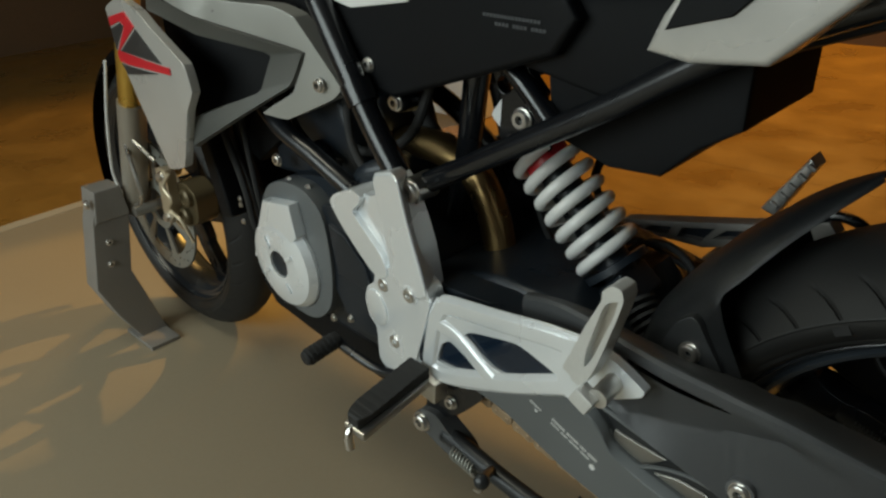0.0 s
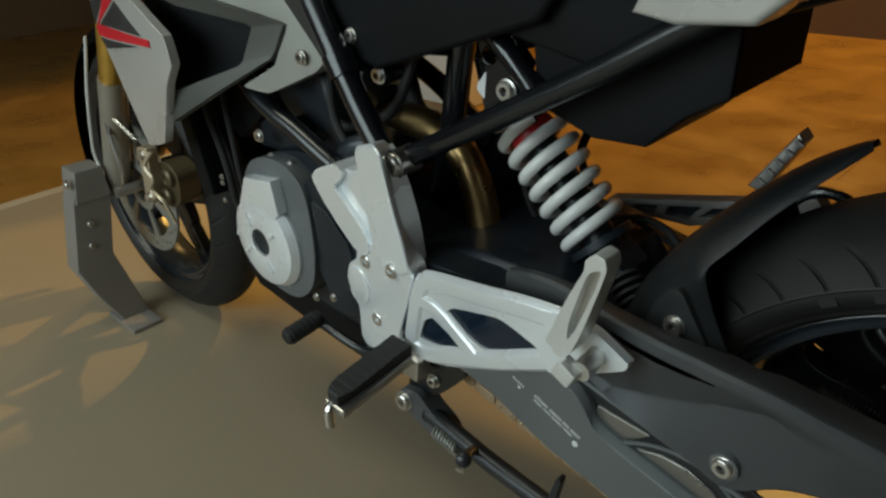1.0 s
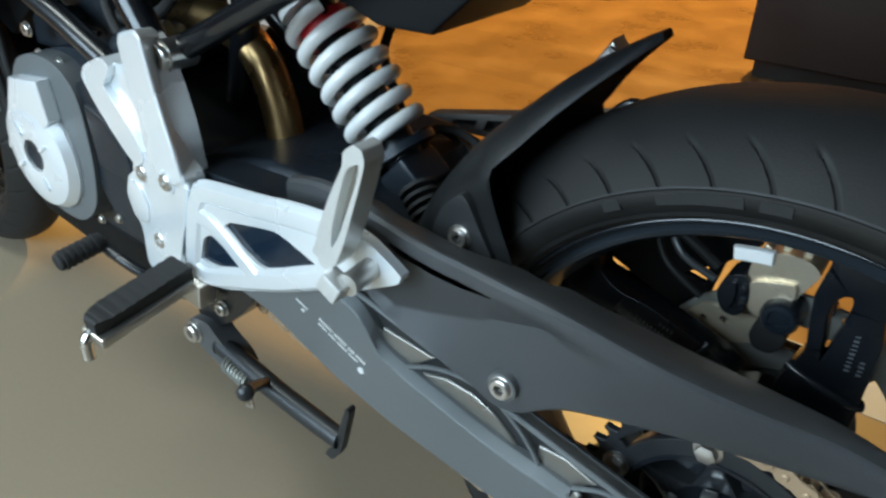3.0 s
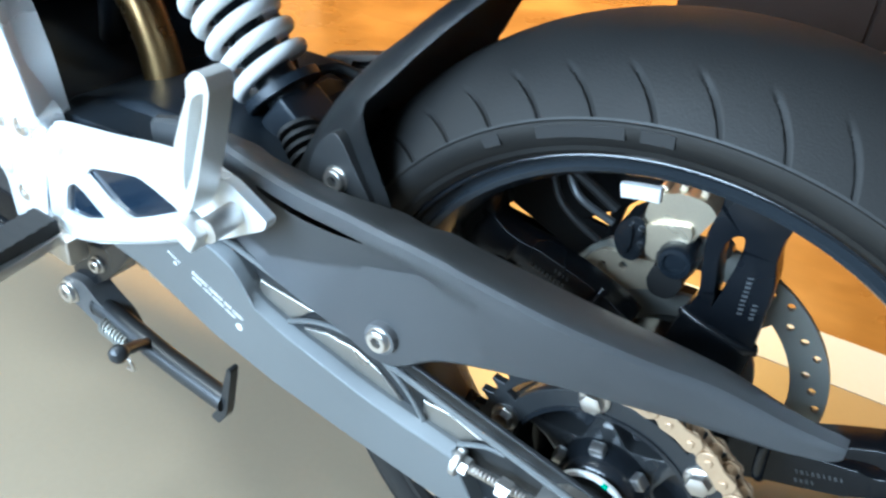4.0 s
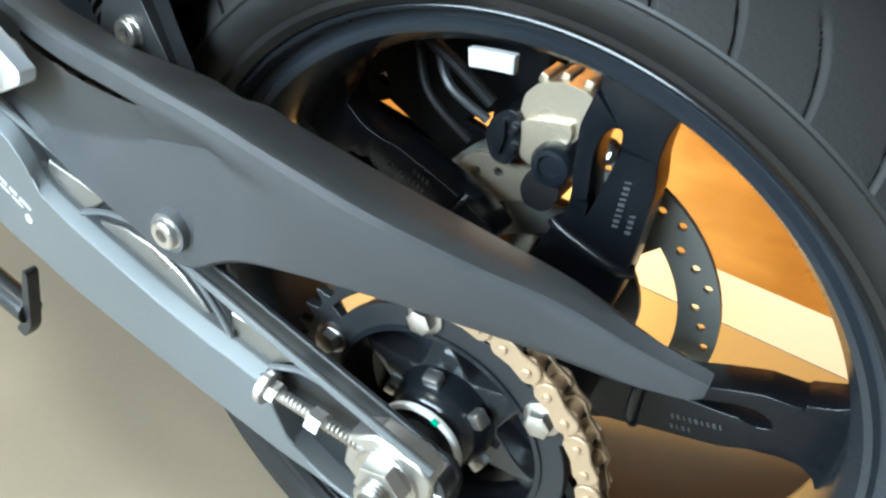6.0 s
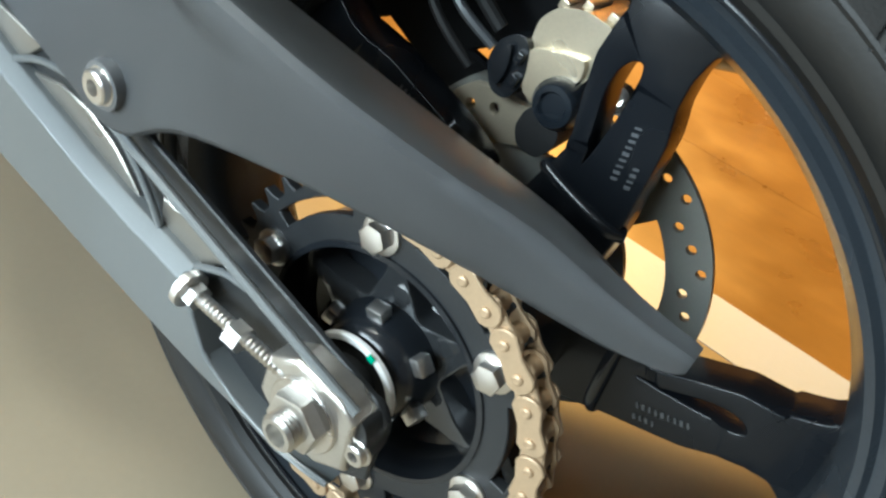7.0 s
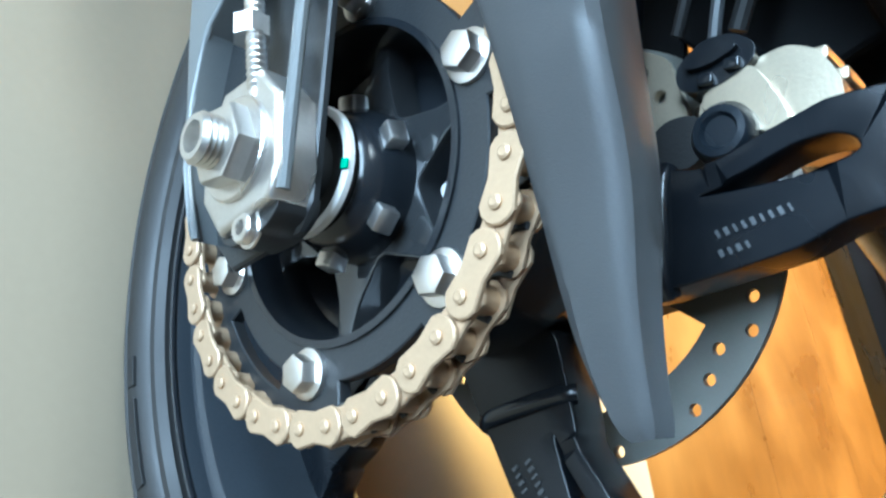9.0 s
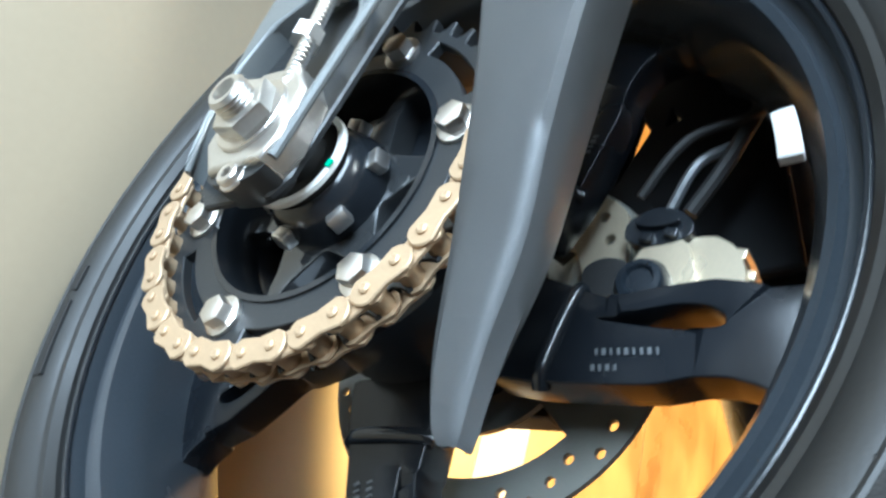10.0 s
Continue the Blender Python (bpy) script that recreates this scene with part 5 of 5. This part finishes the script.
def wing_y(c):
    return Vector((c.x, c.y - 0.190 + 0.10 * max(0, -0.95 - c.x), c.z))


wing = part("shroud_wing", warp(prism([rounded(wing_o, 0.06)], 0.0, 0.012, 0.004, 3), wing_y), PANEL, bike, "silver front wing with a red and black decal")
red_o = [(-1.120, 0.709), (-1.048, 0.722), (-1.020, 0.704), (-1.108, 0.662), (-0.926, 0.660), (-0.926, 0.651), (-1.079, 0.645), (-1.116, 0.646), (-1.120, 0.656), (-1.060, 0.701), (-1.074, 0.707), (-1.122, 0.696)]
part("red_decal", warp(prism([red_o], -0.0014, 0.0006, 0), wing_y), RED, wing, "angular red decal")
for lp in ([(-1.016, 0.701), (-0.948, 0.663), (-1.100, 0.6625)], [(-1.122, 0.692), (-1.076, 0.704), (-1.066, 0.700), (-1.121, 0.662)], [(-1.113, 0.643), (-1.080, 0.6425), (-0.968, 0.647), (-1.095, 0.629)]):
    part("dark_decal", warp(prism([lp], -0.0012, 0.0006, 0), wing_y), CHARCOAL, wing)
part("inner_cowl", prism([[(-1.08, 0.74), (-0.90, 0.67), (-0.90, 0.60), (-0.97, 0.52), (-0.93, 0.50), (-0.84, 0.56), (-0.82, 0.74)]], -0.085, -0.060, 0.006, 2), BLACKP, shroud)

seat = part("seat", prism([[(-0.64, 0.80), (-0.46, 0.765), (-0.30, 0.775), (-0.10, 0.80), (0.20, 0.88), (0.20, 0.92), (-0.30, 0.86), (-0.60, 0.86)]], -0.13, 0.13, 0.025, 4, True), BLACKP, bike, "black grained seat")
# Under-seat cover and airbox reach further on the far side, blocking lamp light.
part("under_seat", prism([[(-0.48, 0.78), (-0.46, 0.70), (-0.34, 0.675), (-0.22, 0.72), (-0.05, 0.78), (0.1, 0.85)]], -0.080, 0.120, 0.006, 2, True), BLACKP, bike, "black under-seat cover")
bx = prism([[(-0.415, 0.628), (-0.350, 0.606), (-0.297, 0.608), (-0.262, 0.640), (-0.226, 0.662), (-0.222, 0.735), (-0.42, 0.73)]], -0.060, 0.085, 0.004, 2, True)
part("airbox", bx, BLACKP, bike, "black plastic airbox under the seat")
tail_o = [(-0.275, 0.735), (-0.262, 0.762), (-0.245, 0.785), (-0.15, 0.81), (-0.06, 0.83), (-0.135, 0.776), (-0.185, 0.733), (-0.240, 0.729)]
tail = part("tail_panel", warp(prism([tail_o], -0.135, -0.095, 0.006, 3), lambda c: Vector((c.x, c.y, c.z))), PANEL, bike, "silver tail side panel")
part("tail_inlay", prism([[(-0.258, 0.752), (-0.245, 0.778), (-0.17, 0.800), (-0.21, 0.764)]], -0.1375, -0.134, 0.001, 1), BLACKP, tail)
lab = bmesh.new()
for k in range(16):
    box((-0.462 + 0.0042 * k, -0.0975, 0.7435 - 0.0002 * k), (0.0028, 0.0006, 0.003), 0, (0, 0, 0), lab)
    if k % 5:
        box((-0.452 + 0.0042 * k, -0.0975, 0.7360 - 0.0002 * k), (0.0030, 0.0006, 0.003), 0, (0, 0, 0), lab)
tagged(part("label_writing", lab, COVER, tank, "small grey label writing"), kind="stuff")

# far-side passenger footrest and its bracket
far = part("far_footrest_bracket", prism([[(-0.475, 0.430), (-0.465, 0.442), (-0.300, 0.480), (-0.215, 0.505), (-0.205, 0.492), (-0.245, 0.468), (-0.352, 0.434)], [(-0.430, 0.437), (-0.425, 0.444), (-0.395, 0.450), (-0.400, 0.440)], [(-0.385, 0.441), (-0.380, 0.453), (-0.340, 0.462), (-0.355, 0.443)], [(-0.340, 0.450), (-0.325, 0.464), (-0.285, 0.474), (-0.300, 0.460)]], 0.160, 0.184, 0.002, 2, True), STANDG, bike, "dark grey ribbed far-side footrest bracket")
part("truss_back", prism([[(-0.465, 0.433), (-0.460, 0.440), (-0.300, 0.476), (-0.222, 0.500), (-0.250, 0.470), (-0.352, 0.438)]], 0.170, 0.178, 0.001, 1), ENGINE, far, "dark back of the ribbed bracket")
part("footrest", prism([[(-0.292, 0.500), (-0.275, 0.494), (-0.238, 0.560), (-0.246, 0.570)]], 0.165, 0.195, 0.004, 2, True), BARE, far, "folded bare-metal footrest")
for k in range(5):
    part("footrest_rung", box((-0.276 + 0.0085 * k, 0.163, 0.510 + 0.0125 * k), (0.010, 0.006, 0.0045), 0.0012, (0, 30, 0)), STANDG, far)
part("indicator_mount", tube([(-0.235, 0.165, 0.495), (-0.215, 0.165, 0.512), (-0.185, 0.165, 0.508), (-0.170, 0.165, 0.485)], 0.006, 10), FRAME, far)
can = part("silencer", tube([(-0.345, 0.165, 0.372), (-0.30, 0.190, 0.386), (-0.10, 0.205, 0.446), (0.14, 0.210, 0.516), (0.165, 0.210, 0.524)], lambda t: 0.030 + 0.026 * min(1, t * 5) - 0.016 * max(0, (t - 0.93) / 0.07), 28), ENGINE, bike, "dark exhaust silencer on the far side")
part("heat_shield", prism([[(-0.26, 0.372), (-0.24, 0.430), (0.05, 0.520), (0.07, 0.470)]], 0.262, 0.268, 0.003, 2), BLACKP, can)
part("link_pipe", tube([(-0.50, 0.03, 0.25), (-0.46, 0.09, 0.27), (-0.40, 0.14, 0.335), (-0.34, 0.167, 0.374)], 0.021, 18), ENGINE, can)

# front end --------------------------------------------------------
FX, FY, FZ, STEER = -1.43, 0.02, 0.293, 0.0
front = wheel(0.2280, 0.06, 0.042, (FX, FY, FZ), "front_wheel", "glossy black cast front wheel")
front.matrix_basis = pose(FX, FY, FZ, 0, 0, STEER)
part("tyre_tread", tread_mesh(0.293, 0.055, 700, 30), RUBBER, front, "tyre tread with curved grooves", 50)
part("tyre_sidewall", sidewall_mesh(0.293, 0.055, 0.2275), SIDERUB, front, "smooth darker tyre sidewall", 25)
for k in range(5):
    share("spoke", SPOKE, front, Matrix.Rotation(-radians(72 * k - 4), 4, "Y") @ Matrix.Diagonal((1, 0.8, -1, 1)))
part("hub", lathe([(-0.050, 0.010), (-0.050, 0.040), (0.050, 0.040), (0.050, 0.010)], 40), WHEELBLACK, front)


def front_disc():
    loops = [[(0.142 * math.cos(2 * math.pi * i / 120), 0.142 * math.sin(2 * math.pi * i / 120)) for i in range(120)]]
    for k in range(7):
        loops.append(arc_slot(0.082, 0.029, 360 / 7 * k - 20, 360 / 7 * k + 20, (0, 0), 8))
    for k in range(48):
        r = (0.120, 0.127, 0.134)[k % 3]
        loops.append(disc(*polar(r, 7.5 * k, (0, 0)), 0.0034, 10))
    loops.append(disc(0, 0, 0.035, 30))
    return prism(loops, -0.068, -0.0635, 0)


part("brake_disc", front_disc(), STEEL, front, "drilled steel front brake disc")
FS = pose(FX, FY, FZ, 0, 0, STEER)
ux = math.sin(radians(25))
uz = math.cos(radians(25))
LEAN = FS @ pose(-0.050, 0, 0)
FORKLEG = material("tan_grey_fork_paint", (0.34, 0.31, 0.26), 0.4, 0.4, 400, 0.10, 0.08)
fork = part("front_fork", warp(tube([(-0.0, -0.092, -0.012), (0.255 * ux, -0.092, 0.255 * uz)], 0.026, 22, smooth=False), lambda c: LEAN @ c), FORKLEG, bike, "tan-grey fork leg with a gold upper tube")
part("fork_tube", warp(tube([(0.255 * ux, -0.092, 0.255 * uz), (0.62 * ux, -0.092, 0.62 * uz)], 0.0225, 20, smooth=False), lambda c: LEAN @ c), GOLD, fork, "gold fork tube")
part("fork_leg", warp(tube([(-0.0, 0.092, -0.012), (0.255 * ux, 0.092, 0.255 * uz)], 0.026, 18, smooth=False), lambda c: LEAN @ c), FORKLEG, fork)
part("fork_tube", warp(tube([(0.255 * ux, 0.092, 0.255 * uz), (0.62 * ux, 0.092, 0.62 * uz)], 0.0225, 16, smooth=False), lambda c: LEAN @ c), GOLD, fork)
part("front_axle", warp(tube([(0, -0.118, 0), (0, 0.118, 0)], 0.011, 18, smooth=False), lambda c: FS @ c), BARE, fork, "bright front axle")
fc = warp(prism([rounded([(0.150, 0.030), (0.205, 0.016), (0.252, 0.038), (0.262, 0.092), (0.225, 0.112), (0.172, 0.096)], 0.18)], -0.104, -0.062, 0.008, 3, True), lambda c: FS @ c)
fcal = part("front_caliper", fc, DARKBRONZE, bike, "dull bronze front brake caliper")
part("brake_hose", warp(tube([(0.09, -0.09, 0.12), (0.03, -0.11, 0.16), (0.06, -0.12, 0.05), (0.02, -0.12, 0.02)], 0.004, 8), lambda c: FS @ c), BARE, fork)

part("caliper_bracket", warp(prism([rounded([(0.160, 0.132), (0.205, 0.137), (0.199, 0.104), (0.194, 0.070), (0.192, 0.040), (0.170, 0.020), (0.150, 0.030), (0.160, 0.083)], 0.15)], -0.122, -0.104, 0.004, 2), lambda c: FS @ c), CALIPER, fcal, "pale gold caliper bracket")
for dx, dz in ((0.214, 0.044), (0.232, 0.084)):
    part("piston_cap", warp(turned([(-0.100, 0), (-0.100, 0.018), (-0.112, 0.017), (-0.115, 0.013), (-0.115, 0.010), (-0.112, 0.009), (-0.112, 0)], 28, (dx, 0, dz)), lambda c: FS @ c), DARKBRONZE, fcal)
for dx, dz in ((0.172, 0.036), (0.182, 0.118)):
    share("caliper_bolt", HEX, fcal, FS @ pose(dx, -0.122, dz))
part("hose_loop", warp(tube([(0.215, -0.120, 0.132), (0.200, -0.130, 0.106), (0.216, -0.128, 0.084), (0.198, -0.128, 0.060), (0.228, -0.124, 0.042), (0.236, -0.115, 0.000)], 0.0034, 8), lambda c: FS @ c), CALIPER, fcal)

part("sensor_cable", tube([(-1.340, -0.112, 0.610), (-1.350, -0.112, 0.590), (-1.396, -0.113, 0.507), (-1.428, -0.113, 0.435), (-1.455, -0.110, 0.375), (-1.450, -0.105, 0.330)], 0.0028, 8), SPRING, fork, "thin pale cable")


def fender_mesh():
    bm = bmesh.new()
    rows = []
    for i in range(28):
        a = 200 - 150 * i / 27
        row = []
        for j in range(11):
            s = -1 + 2 * j / 10
            w = 0.062 * (0.75 if i in (0, 27) else 1)
            r = 0.326 - 0.040 * abs(s) ** 3
            row.append(bm.verts.new(FS @ Vector((r * math.cos(radians(a)), w * s, r * math.sin(radians(a))))))
        rows.append(row)
    for p, q in zip(rows, rows[1:]):
        for j in range(10):
            bm.faces.new((p[j], p[j + 1], q[j + 1], q[j]))
    bmesh.ops.solidify(bm, geom=list(bm.faces), thickness=0.003)
    return bm


part("front_fender", fender_mesh(), BLACKP, bike, "black plastic front fender", 45)

# ---------------------------------------------------------------- wheel stand beside the front wheel
stand_ob = tagged(new("wheel_stand"), "grey folded-steel wheel stand on the floor beside the front wheel", "wheel stand")


def stand_plate(outline, x0, x1, bevel):
    """A plate that faces along x: its outline is (y, z)."""
    bm = prism([outline], x0, x1, bevel, 2, True)
    return warp(bm, lambda c: Vector((c.y, (c.x + 0.165) * 0.90 - 0.141, c.z)))


post = [(-0.182, 0.340), (-0.128, 0.340), (-0.122, 0.285), (-0.150, 0.165), (-0.106, 0.014), (-0.098, 0.0), (-0.162, 0.0), (-0.205, 0.075), (-0.236, 0.150), (-0.204, 0.290)]
part("upright", stand_plate(post, -1.450, -1.505, 0.003), STANDG, stand_ob, "folded grey steel upright")
part("head_block", stand_plate([(-0.186, 0.352), (-0.126, 0.350), (-0.120, 0.286), (-0.200, 0.286)], -1.446, -1.51, 0.004), STANDG, stand_ob, "square grey head block")
part("foot", box((-1.45, -0.120, 0.0045), (0.12, 0.065, 0.009), 0.002), STANDG, stand_ob)
for y, z in ((-0.168, 0.242), (-0.176, 0.196)):
    share("stand_bolt", SMALLSOCKET, stand_ob, pose(-1.4495, y + 0.012, z, 0, 0, 90))
share("stand_bolt", SOCKET, stand_ob, pose(-1.458, -0.173, 0.328), "brass-coloured top bolt")

# ---------------------------------------------------------------- white plinth beyond the motorcycle
plinth = tagged(new("display_plinth"), "plain white display plinth on the wooden floor", "plinth")
part("body", box((-2.35, 1.62, 0.30), (0.9, 0.35, 0.60), 0.006), PLINTH, plinth)
part("top", box((-2.35, 1.62, 0.612), (0.92, 0.37, 0.022), 0.004), PLINTH, plinth)

# ---------------------------------------------------------------- dark cabinet beyond the motorcycle
cabinet = tagged(new("cabinet"), "low dark brown veneered cabinet standing on the wooden floor", "cabinet")
part("carcass", box((0.55, 2.32, 0.235), (2.30, 0.50, 0.35), 0.004), CABINET, cabinet)
part("kick_board", box((0.55, 2.33, 0.03), (2.24, 0.46, 0.06), 0.002), CABINET, cabinet)
part("top", box((0.55, 2.31, 0.422), (2.34, 0.54, 0.024), 0.003), CABINET, cabinet)
for k in range(4):
    door = part("door", box((-0.31 + 0.573 * k, 2.061, 0.235), (0.560, 0.018, 0.33), 0.002), CABINET, cabinet)
    part("handle", box((-0.10 + 0.573 * k, 2.046, 0.30), (0.012, 0.016, 0.10), 0.003), BARE, door, "slim metal handle")

# ---------------------------------------------------------------- wide boards of the wooden floor
BOARD_Y = [(EDGE_Y + 0.1210, 1.08), (1.0808, 1.52), (1.5208, 1.96), (1.9608, 2.40), (2.4008, 2.84), (2.8408, 3.399)]
for row, (ya, yb) in enumerate(BOARD_Y):
    x = EDGE_X + 0.001
    k = 0
    while x < 2.99:
        x1 = min(x + (0.9 if k == 0 and row % 2 else 1.8), 2.999)
        part("board", box(((x + x1 - 0.0008) / 2, (ya + yb) / 2, -0.004), (x1 - x - 0.0008, yb - ya, 0.008), 0.0006, segs=1), WOOD, wood_floor)
        x = x1
        k += 1
